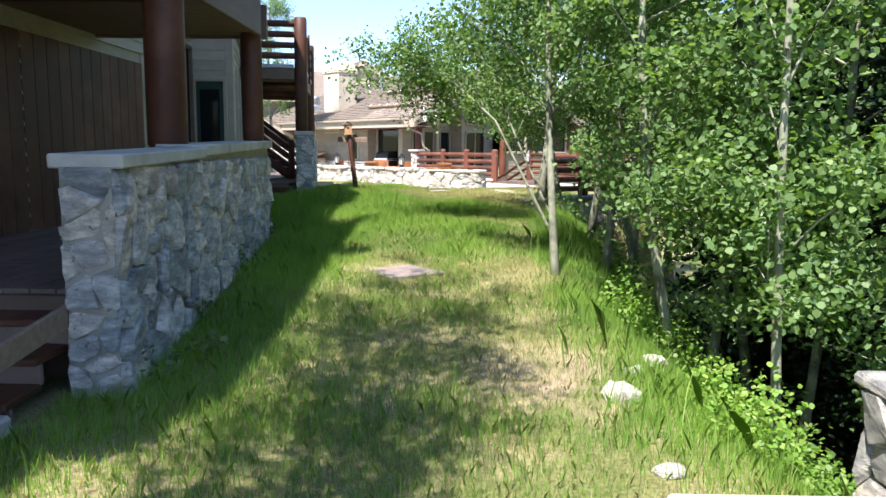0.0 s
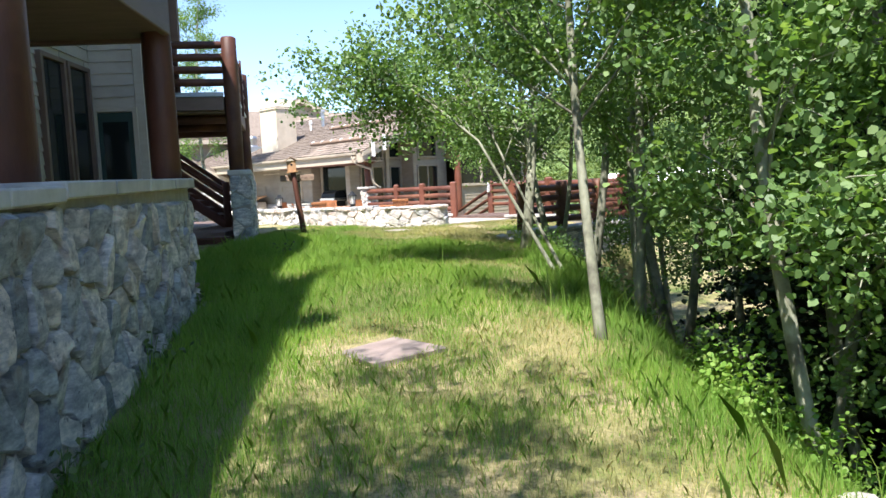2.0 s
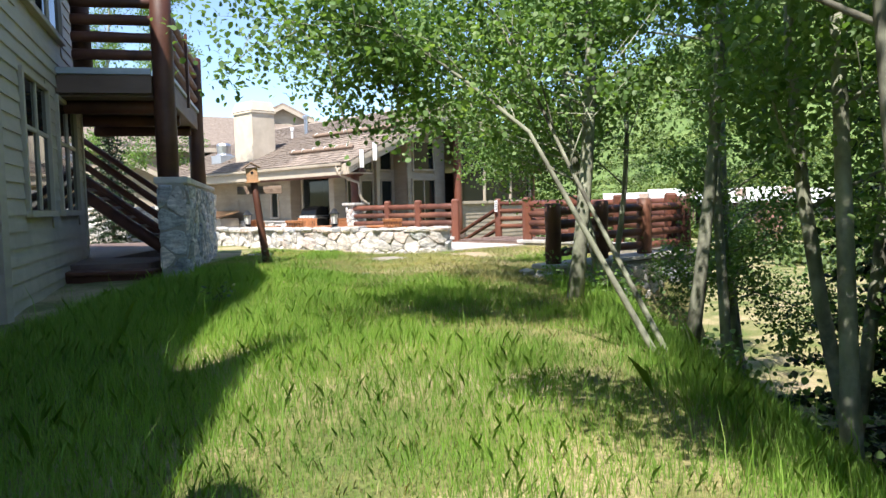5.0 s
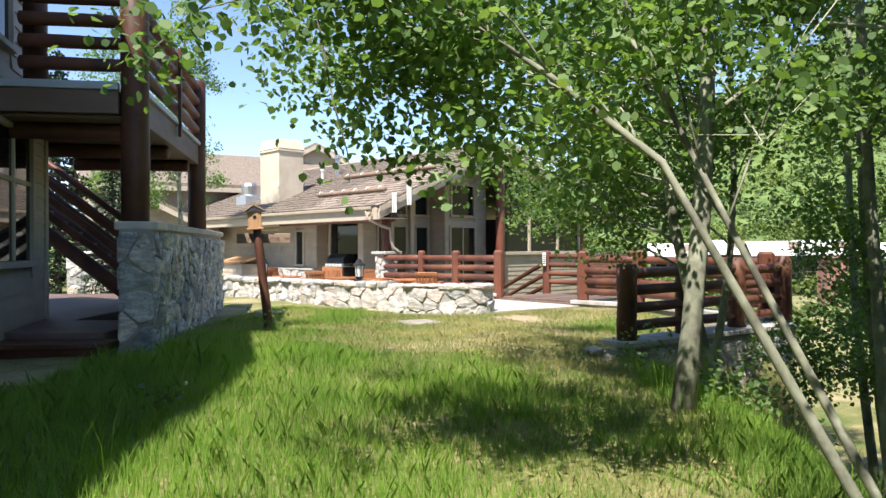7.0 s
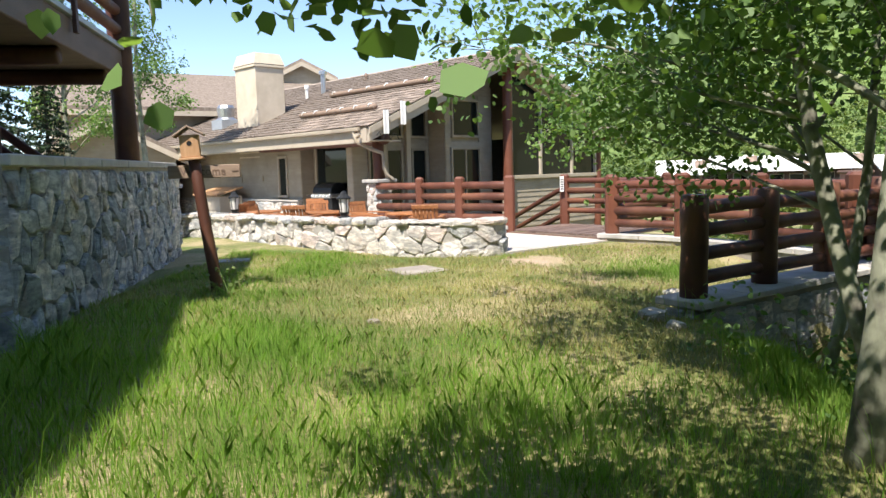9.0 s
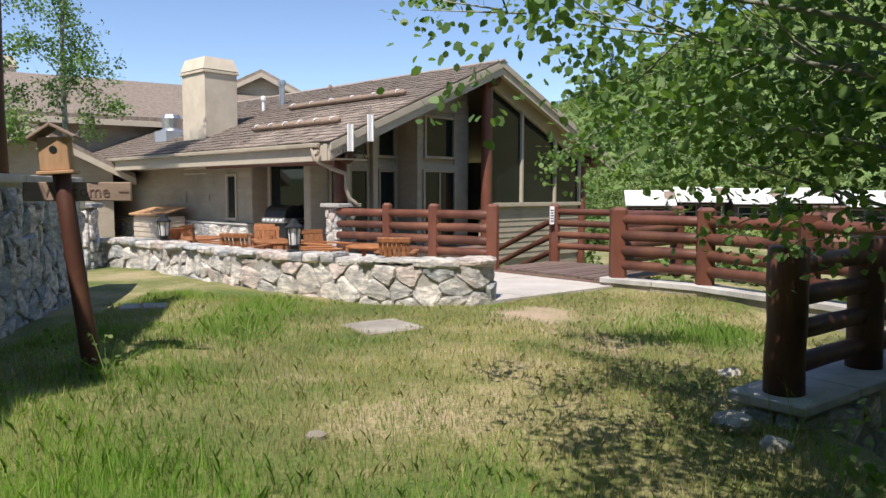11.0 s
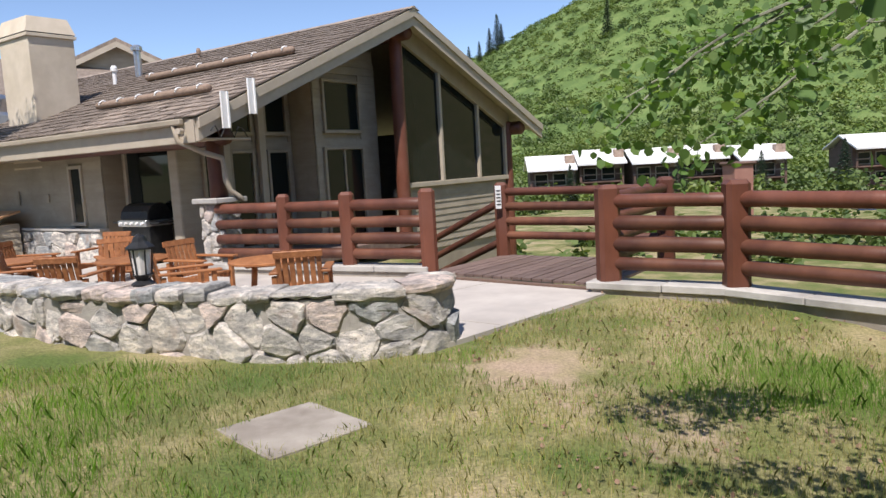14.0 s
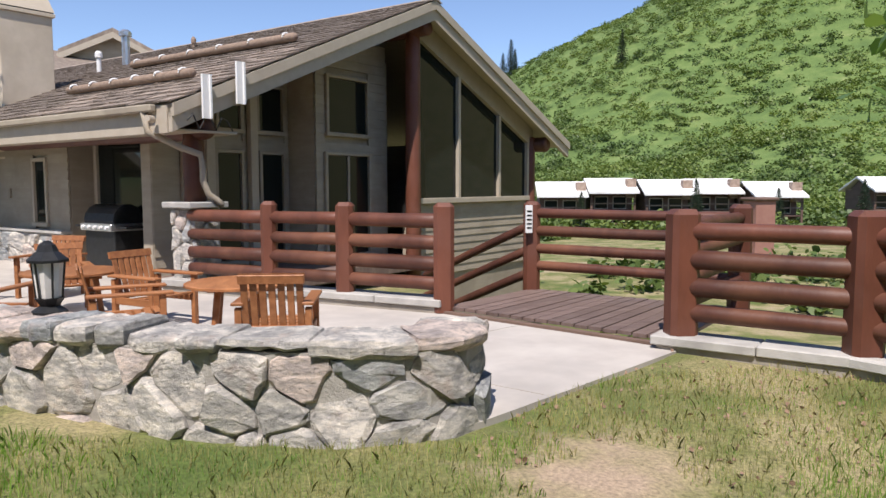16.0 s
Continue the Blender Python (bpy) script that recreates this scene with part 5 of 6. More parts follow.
aspen(at(1.55, 9.2), (1.38, 9.5, 7.2), 0.06, [(0.2, 9.5, 3.6), (-0.2, 10.2, 4.2), (0.3, 11.0, 3.3), (1.9, 8.6, 3.4)], 9000, 1, 16, 1.6, 0.42)
aspen(at(2.15, 13.2), (-1.1, 14.6, 3.9), 0.036, [(-1.9, 14.2, 3.5), (-1.5, 15.2, 3.4), (-0.9, 13.6, 3.3), (-0.2, 14.6, 3.1), (-1.0, 15.8, 3.0)], 4300, 2, 9, 1.0, 0.6, via=(0.95, 13.6, 2.3), label="leaning aspen whose crown hangs over the grass")
aspen(at(2.3, 13.35), (0.25, 14.7, 4.6), 0.033, [(-0.6, 15.6, 3.6), (-1.5, 16.6, 3.7), (0.6, 16.4, 3.4), (-0.4, 17.4, 4.0)], 4300, 3, 10, 1.2, 0.55, via=(1.35, 13.75, 2.0), label="leaning aspen whose crown hangs over the grass")
# the last ten limb ends are unseen canopy, added to shade fence and lawn
aspen(at(2.1, 16.6), (1.9, 17.0, 8.2), 0.1, [(0.4, 17.2, 3.6), (-0.3, 18.2, 4.2), (1.0, 18.6, 3.3), (2.2, 19.4, 3.2), (1.3, 16.2, 3.0), (0.8, 15.8, 3.5), (2.6, 17.6, 2.9), (3.2, 17.8, 3.2), (1.6, 18.0, 2.7), (1.9, 19.2, 4.8), (2.4, 19.6, 4.4), (2.8, 20.0, 4.9), (2.2, 18.8, 5.6), (3.2, 19.8, 5.4), (1.5, 18.6, 5.4), (2.6, 19.0, 6.2), (1.2, 17.2, 5.2), (0.9, 18.0, 5.0), (1.6, 18.2, 5.6)], 15000, 4, 14, 1.8, 0.38)
aspen(at(2.9, 17.4), (2.5, 18.4, 7.5), 0.075, [(1.5, 20.9, 2.75), (1.9, 21.3, 2.45), (0.1, 20.4, 3.25), (0.9, 20.6, 3.3), (2.1, 22.0, 2.7), (1.4, 21.6, 3.3), (2.2, 18.6, 4.6), (3.0, 19.2, 4.8), (3.4, 20.2, 4.4), (2.6, 20.0, 4.9), (3.6, 21.0, 4.6), (2.6, 21.0, 3.2), (3.6, 19.0, 3.0), (2.6, 19.2, 2.7)], 7500, 5, 8, 1.3, 0.5)
aspen(at(3.0, 15.0), (3.0, 15.4, 8.5), 0.08, [], 7000, 6, 14, 1.7, 0.35)
aspen(at(3.6, 12.6), (3.5, 12.9, 8.0), 0.075, [(2.2, 11.8, 2.6)], 7000, 7, 14, 1.7, 0.3)
aspen(at(2.65, 11.5), (2.5, 12.1, 7.6), 0.07, [(1.2, 12.2, 3.4)], 7000, 8, 14, 1.6, 0.33)
aspen(at(2.6, 7.3), (2.5, 7.6, 7.4), 0.06, [(2.2, 6.2, 1.6), (3.0, 6.2, 1.2), (2.1, 7.0, 2.2)], 8000, 9, 15, 1.4, 0.22)
aspen(at(3.3, 8.6), (3.2, 9.0, 7.8), 0.06, [(2.7, 7.6, 1.8), (3.4, 7.2, 1.3)], 8500, 10, 15, 1.5, 0.2)
aspen(at(3.1, 6.0), (3.1, 6.3, 6.6), 0.05, [(2.6, 5.4, 0.9), (3.2, 5.2, 0.7), (2.6, 5.6, 1.7)], 7500, 11, 13, 1.2, 0.18)
aspen(at(4.4, 9.4), (4.5, 9.8, 8.8), 0.08, [], 9000, 12, 16, 1.9, 0.2)
aspen(at(4.2, 14.0), (4.3, 14.3, 9.2), 0.08, [], 8000, 13, 15, 1.9, 0.3)
aspen(at(4.6, 17.2), (4.4, 17.6, 8.6), 0.085, [], 7000, 14, 14, 1.7, 0.4)
aspen(at(3.4, 19.4), (3.5, 19.8, 7.4), 0.06, [(2.6, 20.6, 3.1)], 4000, 15, 9, 1.2, 0.45)
aspen(at(5.6, 18.6), (5.5, 19.0, 8.0), 0.08, [(4.6, 18.4, 1.6), (4.8, 19.0, 0.8), (5.0, 17.6, 0.6)], 9000, 21, 16, 1.7, 0.15)
aspen(at(6.6, 20.6), (6.5, 21.0, 8.4), 0.08, [(5.8, 19.8, 1.2)], 9000, 22, 16, 1.8, 0.15)
aspen(at(5.4, 14.2), (5.4, 14.6, 8.4), 0.08, [(4.6, 13.4, 0.6)], 9000, 23, 16, 1.8, 0.12)
aspen(at(3.9, 7.4), (3.9, 7.7, 7.2), 0.06, [(3.2, 6.4, 0.6), (3.6, 6.4, 1.6)], 9000, 24, 16, 1.5, 0.15)
aspen(at(4.6, 5.2), (4.6, 5.5, 7.6), 0.06, [], 9000, 25, 16, 1.7, 0.15)
# unseen tree, added only to cast dappled shade on the near grass
aspen((-2.1, -2.8, 0.1), (-2.3, -1.4, 9.4), 0.11, [(-2.5, 3.8, 7.4), (-1.6, 4.4, 7.8), (-1.2, 3.2, 7.2), (-3.2, 3.2, 7.8), (-2.3, 5.0, 8.2), (-2.6, -0.2, 6.0), (-1.8, 1.0, 6.6), (-3.0, 1.4, 7.0), (-1.5, -0.2, 6.4), (-3.4, 0.4, 6.6), (-2.0, 2.2, 7.2), (-1.1, 1.4, 7.0), (-2.8, 2.8, 7.8)], 10500, 31, 8, 1.4, 0.55, label="unseen aspen added to shade the start of the path")
aspen((-8.5, 36.0, 0.4), (-8.5, 36.3, 10.5), 0.1, [], 7000, 16, 16, 1.9, 0.35, 0.075, "tall aspen beyond the balcony")
aspen((-9.8, 33.5, 0.4), (-9.6, 33.8, 9.5), 0.1, [], 6000, 17, 16, 1.8, 0.3, 0.075, "tall aspen beyond the balcony")
# one drooping spray close beside the path
spray = thing("aspen_spray", (-0.75, 14.35, 2.6), "drooping aspen spray with large round leaves", "branch")
rr = np.random.RandomState(77)
twig = [(-0.9, 14.3, 3.3), (-0.8, 14.3, 2.75), (-0.72, 14.35, 2.45), (-0.7, 14.35, 2.28)]
part("twig", tube(bmesh.new(), twig, [0.008, 0.006, 0.004, 0.002], 5), BARK, spray)
v, f = leaf_mesh(np.array([(-0.74, 14.35, 2.5)]) + rr.normal(0, 1, (26, 3)) * (0.13, 0.12, 0.2), 0.065, rr, 0.8)
tagged(poly_object("leaves", v, f, ASPEN_LEAF, spray), kind="stuff")


branch_2 = thing("aspen_spray", (2.9, 22.6, 3.0), "leafy aspen branch reaching over the grass", "branch")
rr = np.random.RandomState(78)
clusters = []
for k, end in enumerate(((1.4, 23.1, 2.28), (1.5, 23.2, 2.45), (1.75, 23.0, 2.15), (1.95, 23.3, 2.5), (1.85, 23.35, 2.65), (2.2, 23.1, 2.3), (2.3, 23.3, 2.6))):
    side = bent((2.9, 22.6, 3.0), end, 0.1, rr)
    part("twig", tube(bmesh.new(), side, [0.014 - 0.0018 * j for j in range(7)], 5), BARK, branch_2)
    clusters += [np.array(side[j]) for j in (3, 4, 5, 5, 6, 6)]
v, f = leaf_mesh(np.array(clusters)[rr.randint(0, len(clusters), 900)] + rr.normal(0, 1, (900, 3)) * (0.09, 0.09, 0.08), 0.062, rr, 0.6)
tagged(poly_object("leaves", v, f, ASPEN_LEAF, branch_2), kind="stuff")


def spruce(base, h, reach, seed, count=15000):
    """Dark trunk, whorls of drooping boughs, needle tufts along each."""
    rnd = np.random.RandomState(seed)
    base = Vector(base)
    tree = thing("spruce_tree", base, "dark green spruce with drooping boughs", "tree", "spruces")
    part("trunk", tube(bmesh.new(), [base - Vector((0, 0, 0.3)), base + Vector((0, 0, h * 0.5)), base + Vector((0, 0, h))], [0.14, 0.09, 0.01], 8), DARK_BARK, tree)
    bm, pts = bmesh.new(), []
    n = int(h * 11)
    for k in range(n):
        f = (k + 0.5) / n
        a = k * 2.39996
        L_ = reach * (1 - f) ** 0.8 * rnd.uniform(0.75, 1.1) + 0.15
        s = base + Vector((0, 0, h * (0.04 + 0.95 * f)))
        e = s + Vector((math.cos(a) * L_, math.sin(a) * L_, -0.22 * L_))
        tube(bm, [s, s.lerp(e, 0.5) + Vector((0, 0, 0.05 * L_)), e], [0.02, 0.014, 0.004], 4)
        m = int(count / n * (0.3 + 1.4 * (1 - f)))
        t = rnd.rand(m) ** 0.7
        p = np.array(s)[None] + np.outer(t, np.array(e - s))
        w = 0.24 * L_ * (1 - t * 0.7) + 0.03
        p[:, 0] += -math.sin(a) * rnd.normal(0, 1, m) * w
        p[:, 1] += math.cos(a) * rnd.normal(0, 1, m) * w
        p[:, 2] += -np.abs(rnd.normal(0, 0.06, m)) + 0.04
        pts.append(p)
    tagged(part("bough_wood", bm, DARK_BARK, tree), kind="stuff")
    pts = np.concatenate(pts)
    v, f = leaf_mesh(pts, 0.11, rnd, 0.25)
    tagged(poly_object("crown", v, f, SPRUCE_LEAF, tree), kind="stuff")
    return tree


first = spruce(at(5.2, 11.2), 9.5, 2.0, 1)
for x, y, s, a in ((6.8, 13.4, 1.1, 40), (6.3, 9.0, 1.15, 110), (7.2, 16.4, 1.0, 200), (5.6, 6.6, 0.95, 300), (8.8, 11.2, 1.3, 20), (8.6, 7.2, 1.25, 160), (9.5, 14.5, 1.35, 250), (7.6, 4.2, 1.2, 80), (-11.5, 33, 0.8, 10), (-8.4, 29.5, 0.45, 60), (11.5, 9, 1.4, 130), (11, 5, 1.4, 10), (7.2, 1.4, 1.1, 220)):
    z = ground_z(x, y)
    copy_thing(first, pose(x, y, z, 0, 0, a) @ Matrix.Scale(1, 4)).scale = (s, s, s)


# ---- terrace furniture ----
def chair():
    """A low slatted teak armchair, its front towards -y."""
    c = thing("armchair", (0, 0, 0), "slatted oiled teak armchair with flat wide arms", "chair", "teak armchairs")
    for x in (-0.3, 0.3):
        boxed("leg", (x - 0.03, -0.33, 0), (x + 0.03, -0.27, 0.58), TEAK, c, bevel=0.005)
        boxed("leg", (x - 0.03, 0.27, 0), (x + 0.03, 0.33, 0.56), TEAK, c, bevel=0.005)
        boxed("arm", (x - 0.055, -0.4, 0.582), (x + 0.055, 0.36, 0.612), TEAK, c, bevel=0.008)
        boxed("side_rail", (x - 0.015, -0.27, 0.28), (x + 0.015, 0.3, 0.36), TEAK, c, bevel=0.004)
    for k in range(7):
        y = -0.31 + k * 0.085
        boxed("seat_slat", (-0.27, y, 0.37 - k * 0.012), (0.27, y + 0.065, 0.39 - k * 0.012), TEAK, c, bevel=0.004)
    tilt = pose(0, 0.26, 0.3, -14, 0, 0)
    for k in range(7):
        x = -0.235 + k * 0.0785
        boxed("back_slat", (x - 0.03, -0.01, 0.03), (x + 0.03, 0.012, 0.54), TEAK, c, bevel=0.004, m=tilt)
    boxed("top_rail", (-0.28, -0.016, 0.5), (0.28, -0.0115, 0.58), TEAK, c, bevel=0.0, m=tilt)
    boxed("top_rail", (-0.28, 0.0125, 0.5), (0.28, 0.035, 0.58), TEAK, c, bevel=0.004, m=tilt)
    boxed("back_rail", (-0.28, 0.0125, 0.04), (0.28, 0.035, 0.11), TEAK, c, bevel=0.004, m=tilt)
    return c


def round_table():
    t = thing("side_table", (0, 0, 0), "round low teak table with splayed legs", "table", "round tables")
    bm = tube(bmesh.new(), [(0, 0, 0.6), (0, 0, 0.608), (0, 0, 0.63), (0, 0, 0.638)], [0.52, 0.54, 0.54, 0.525], 28)
    part("tabletop", bm, TEAK, t)
    boxed("apron", (-0.32, -0.02, 0.53), (0.32, 0.02, 0.598), TEAK, t)
    for k in range(4):
        a = math.pi / 4 + k * math.pi / 2
        log("leg", (0.36 * math.cos(a), 0.36 * math.sin(a), 0), (0.27 * math.cos(a), 0.27 * math.sin(a), 0.6), 0.035, TEAK, t, 1.0, 8)
    return t


seat, stand = chair(), round_table()
seat.matrix_basis = pose(-0.1, 28.5, TZ, 0, 0, 172)
stand.matrix_basis = pose(-0.5, 29.45, TZ)
for x, y, a in ((-1.55, 29.3, 105), (-1.5, 30.6, 50), (-3.0, 29.9, 165), (-2.8, 31.8, 20), (-3.85, 31.0, 100), (-4.5, 32.9, 75), (-5.1, 31.6, -110), (-3.4, 33.4, -25)):
    copy_thing(seat, pose(x, y, TZ, 0, 0, a))
for x, y in ((-2.45, 30.9), (-4.4, 32.0)):
    copy_thing(stand, pose(x, y, TZ))


def lantern():
    n = thing("post_lantern", (0, 0, 0), "black metal lantern with frosted sides on the wall", "lantern", "wall lanterns")
    part("base", tube(bmesh.new(), [(0, 0, 0), (0, 0, 0.03), (0, 0, 0.07), (0, 0, 0.13)], [0.13, 0.13, 0.07, 0.11], 8), BLACK_IRON, n)
    part("glass", tube(bmesh.new(), [(0, 0, 0.132), (0, 0, 0.4)], [0.085, 0.11], 6), FROST, n, "frosted white glass")
    for k in range(6):
        a = k * math.pi / 3
        part("bar", tube(bmesh.new(), [(0.09 * math.cos(a), 0.09 * math.sin(a), 0.12), (0.118 * math.cos(a), 0.118 * math.sin(a), 0.41)], [0.009, 0.009], 5), BLACK_IRON, n)
    part("hood", tube(bmesh.new(), [(0, 0, 0.4), (0, 0, 0.42), (0, 0, 0.48), (0, 0, 0.53), (0, 0, 0.56)], [0.15, 0.15, 0.08, 0.06, 0.02], 8), BLACK_IRON, n)
    return n


lamp = lantern()
lamp.matrix_basis = pose(-1.78, 27.75, 1.06)
copy_thing(lamp, pose(-4.66, 30.5, 1.06))

grill = thing("gas_grill", L(1.1, 3.5, TZ), "black gas barbecue grill with chrome knobs", "grill")
mg = ML @ pose(1.1, 3.5, TZ, 0, 0, -90)
boxed("cabinet", (-0.5, -0.28, 0.05), (0.5, 0.28, 0.8), BLACK_IRON, grill, m=mg, bevel=0.015)
boxed("control_panel", (-0.52, -0.36, 0.8), (0.52, 0.3, 0.93), STEEL, grill, "brushed steel control panel", 0.012, mg)
for x in (-0.85, 0.53):
    boxed("side_shelf", (x, -0.28, 0.85), (x + 0.32, 0.28, 0.89), BLACK_IRON, grill, m=mg)
part("hood", tube(bmesh.new(), [mg @ Vector((x, 0, 0.98)) for x in (-0.5, -0.49, 0.49, 0.5)], [0.26, 0.3, 0.3, 0.26], 14), BLACK_IRON, grill)
for k in range(5):
    part("knob", tube(bmesh.new(), [mg @ Vector((-0.4 + k * 0.2, -0.36, 0.865)), mg @ Vector((-0.4 + k * 0.2, -0.4, 0.865))], [0.035, 0.03], 10), WHITE_PAINT, grill)

hutch = thing("storage_hutch", L(0.4, 9.6, TZ), "cream clapboard storage hutch with a sloping tan lid", "storage box")
mh = ML @ pose(0.4, 9.6, TZ, 0, 0, -90)
boxed("body", (-0.9, -0.4, 0), (0.9, 0.45, 0.85), STUCCO, hutch, m=mh)
siding(hutch, mh @ Vector((-0.9, -0.4, 0.05)), mh.to_3x3() @ Vector((1, 0, 0)), mh.to_3x3() @ Vector((0, -1, 0)), 1.8, 0.78, [], TRIM, 0.16)
siding(hutch, mh @ Vector((0.9, -0.4, 0.05)), mh.to_3x3() @ Vector((0, 1, 0)), mh.to_3x3() @ Vector((1, 0, 0)), 0.85, 0.78, [], TRIM, 0.16)
boxed("lid", (-1.0, -0.55, 0.0), (1.0, 0.5, 0.06), PINE, hutch, "tan sloping lid", 0.01, mh @ pose(0, 0, 1.0, 14, 0, 0))

# birdhouse on its post, with the board sign
bird = thing("birdhouse_post", (-2.78, 21.9, 0.65), "pine birdhouse on a dark leaning log post", "birdhouse")
log("post", (-2.74, 21.95, 0.4), (-2.95, 21.95, 2.2), 0.075, LOG, bird)
mb = pose(-2.97, 21.95, 2.18, 0, -4, 12)
boxed("base", (-0.14, -0.14, 0), (0.14, 0.14, 0.03), PINE, bird, m=mb)
boxed("box", (-0.11, -0.11, 0.031), (0.11, 0.11, 0.3), PINE, bird, m=mb)
boxed("roof", (-0.02, -0.17, 0), (0.2, 0.17, 0.025), GREYWOOD, bird, m=mb @ pose(-0.0, 0, 0.385, 0, 32, 0))
boxed("roof", (-0.2, -0.17, 0), (0.02, 0.17, 0.025), GREYWOOD, bird, m=mb @ pose(0.0, 0, 0.385, 0, -32, 0))
part("entrance", tube(bmesh.new(), [mb @ Vector((0, -0.111, 0.2)), mb @ Vector((0, -0.115, 0.2))], [0.03, 0.03], 12), BLACK_IRON, bird)
board = thing("board_sign", (-2.86, 22.04, 1.96), "weathered horizontal board sign with worn dark lettering", "sign")
boxed("board", (-3.3, 22.03, 1.96), (-2.42, 22.065, 2.12), GREYWOOD, board, bevel=0.008)
txt = bpy.data.curves.new("lettering", "FONT")
txt.body, txt.size, txt.extrude, txt.align_x, txt.align_y = "Welcome", 0.14, 0.002, "CENTER", "CENTER"
txt.materials.append(FASCIA)
word = new("lettering", txt)
adopt(word, board)
word.matrix_basis = pose(-2.87, 22.026, 2.04, 90)
boxed("dash", (-2.52, 22.024, 2.035), (-2.44, 22.031, 2.045), FASCIA, board, bevel=0)


def flagstone(name, cx, cy, w, d, turn, label, mat=None):
    bm = bmesh.new()
    block(bm, (-w / 2, -d / 2, -0.12), (w / 2, d / 2, 0.03), pose(cx, cy, ground_z(cx, cy), 0, 0, turn), 0.012)
    for v in bm.verts:
        v.co += Vector((noise.noise(v.co * 5) * 0.05, noise.noise(v.co * 5 + Vector((7, 0, 0))) * 0.05, 0))
    return tagged(part(name, bm, mat or SLAB), label, "slab")


flagstone("utility_slab", -0.5, 9.25, 0.78, 0.78, 38, "flat pinkish square slab set in the grass")
flagstone("utility_slab", -0.35, 24.65, 0.8, 0.75, 30, "flat grey slab set in the grass", CURB)
flagstone("utility_slab", -3.5, 25.6, 0.6, 0.4, 10, "small grey slab near the birdhouse", CONCRETE)
for x, y, s in ((1.4, 4.75, 0.12), (1.35, 3.5, 0.07), (1.6, 5.4, 0.08), (2.3, 20.9, 0.14), (2.45, 20.5, 0.1), (1.95, 6.0, 0.09), (3.1, 22.6, 0.09)):
    bm = bmesh.new()
    bmesh.ops.create_icosphere(bm, subdivisions=2, radius=s, matrix=Matrix.Translation((x, y, ground_z(x, y) + s * 0.25)) @ Matrix.Diagonal((1.2, 1, 0.7, 1)))
    for v in bm.verts:
        v.co += Vector([noise.noise(v.co * 9 + Vector((k * 5, 0, 0))) * s * 0.5 for k in range(3)])
    tagged(part("boulder", bm, ROCK), "pale weathered stone in the grass edge", "rock", "edge stones")
sprinkler = part("sprinkler_head", tube(bmesh.new(), [(-0.75, 20.45, ground_z(-0.75, 20.45) + z) for z in (-0.05, 0.03, 0.04)], [0.07, 0.07, 0.05], 12), CURB)
tagged(sprinkler, "small round grey sprinkler cover in the grass", "sprinkler")

# ---- distance: condominium row, lot, cars, firs ----
def condo(x, y, turn, n, seed):
    rnd = random.Random(seed)
    for k in range(n):
        step = rnd.uniform(-0.35, 0.35)
        p = Matrix.Translation((x, y, step)) @ pose(0, 0, 0, 0, 0, turn) @ Matrix.Translation((k * 6.4, (k % 2) * 2.2 + rnd.uniform(-0.5, 0.5), 0))
        c = thing("condominium", p.translation + Vector((0, 0, -5)), "brown timber condominium with a white pitched roof", "house", "condominium row")
        boxed("wall", (0, 0, -5.5), (5.2, 7, 1.0), CONDO, c, m=p, bevel=0)
        for z in (-1.9, 0.6):
            boxed("balcony", (-0.2, -1.5, z - 2.1), (5.4, -0.02, z - 1.95), CONDO, c, m=p, bevel=0)
            boxed("balcony_rail", (-0.2, -1.55, z - 1.15), (5.4, -1.45, z - 1.0), GREYWOOD, c, m=p, bevel=0)
            for j in range(2):
                w_ = boxed("window", (0.5 + j * 2.3, -0.08, z - 1.8), (2.2 + j * 2.3, -0.01, z - 0.2), TRIM, c, m=p, bevel=0)
                boxed("pane", (0.6 + j * 2.3, -0.1, z - 1.7), (2.1 + j * 2.3, -0.085, z - 0.3), GLASS, w_, m=p, bevel=0)
        for j in (0, 1):
            boxed("post", (-0.15 + j * 5.3, -1.5, -5.5), (0.1 + j * 5.3, -1.3, 1.0), CONDO, c, m=p, bevel=0)
        for side in (-1, 1):
            v = [p @ Vector((a, b, z + t)) for t in (0, 0.22) for a, b, z in ((-0.5, 2.8 + side * 5.2, 0.75), (5.7, 2.8 + side * 5.2, 0.75), (5.7, 2.8, 2.5), (-0.5, 2.8, 2.5))]
            adopt(mesh_object("roof", v, [(0, 1, 2, 3), (7, 6, 5, 4), (0, 4, 5, 1), (1, 5, 6, 2), (2, 6, 7, 3), (3, 7, 4, 0)], SNOW_ROOF), c, "white roof slope")
        v = [p @ Vector((a, b, z)) for a in (-0.02, 5.22) for b, z in ((0, 0.9), (5.6, 0.9), (2.8, 2.4))]
        adopt(mesh_object("gable", v, [(0, 1, 2), (5, 4, 3), (0, 2, 5, 3), (1, 4, 5, 2)], CONDO), c)
        boxed("chimney", (4.4, -0.6, 0.2), (5.6, 0.6, 2.6), CHIMNEY_STONE, c, "stone chimney", 0.05, p)


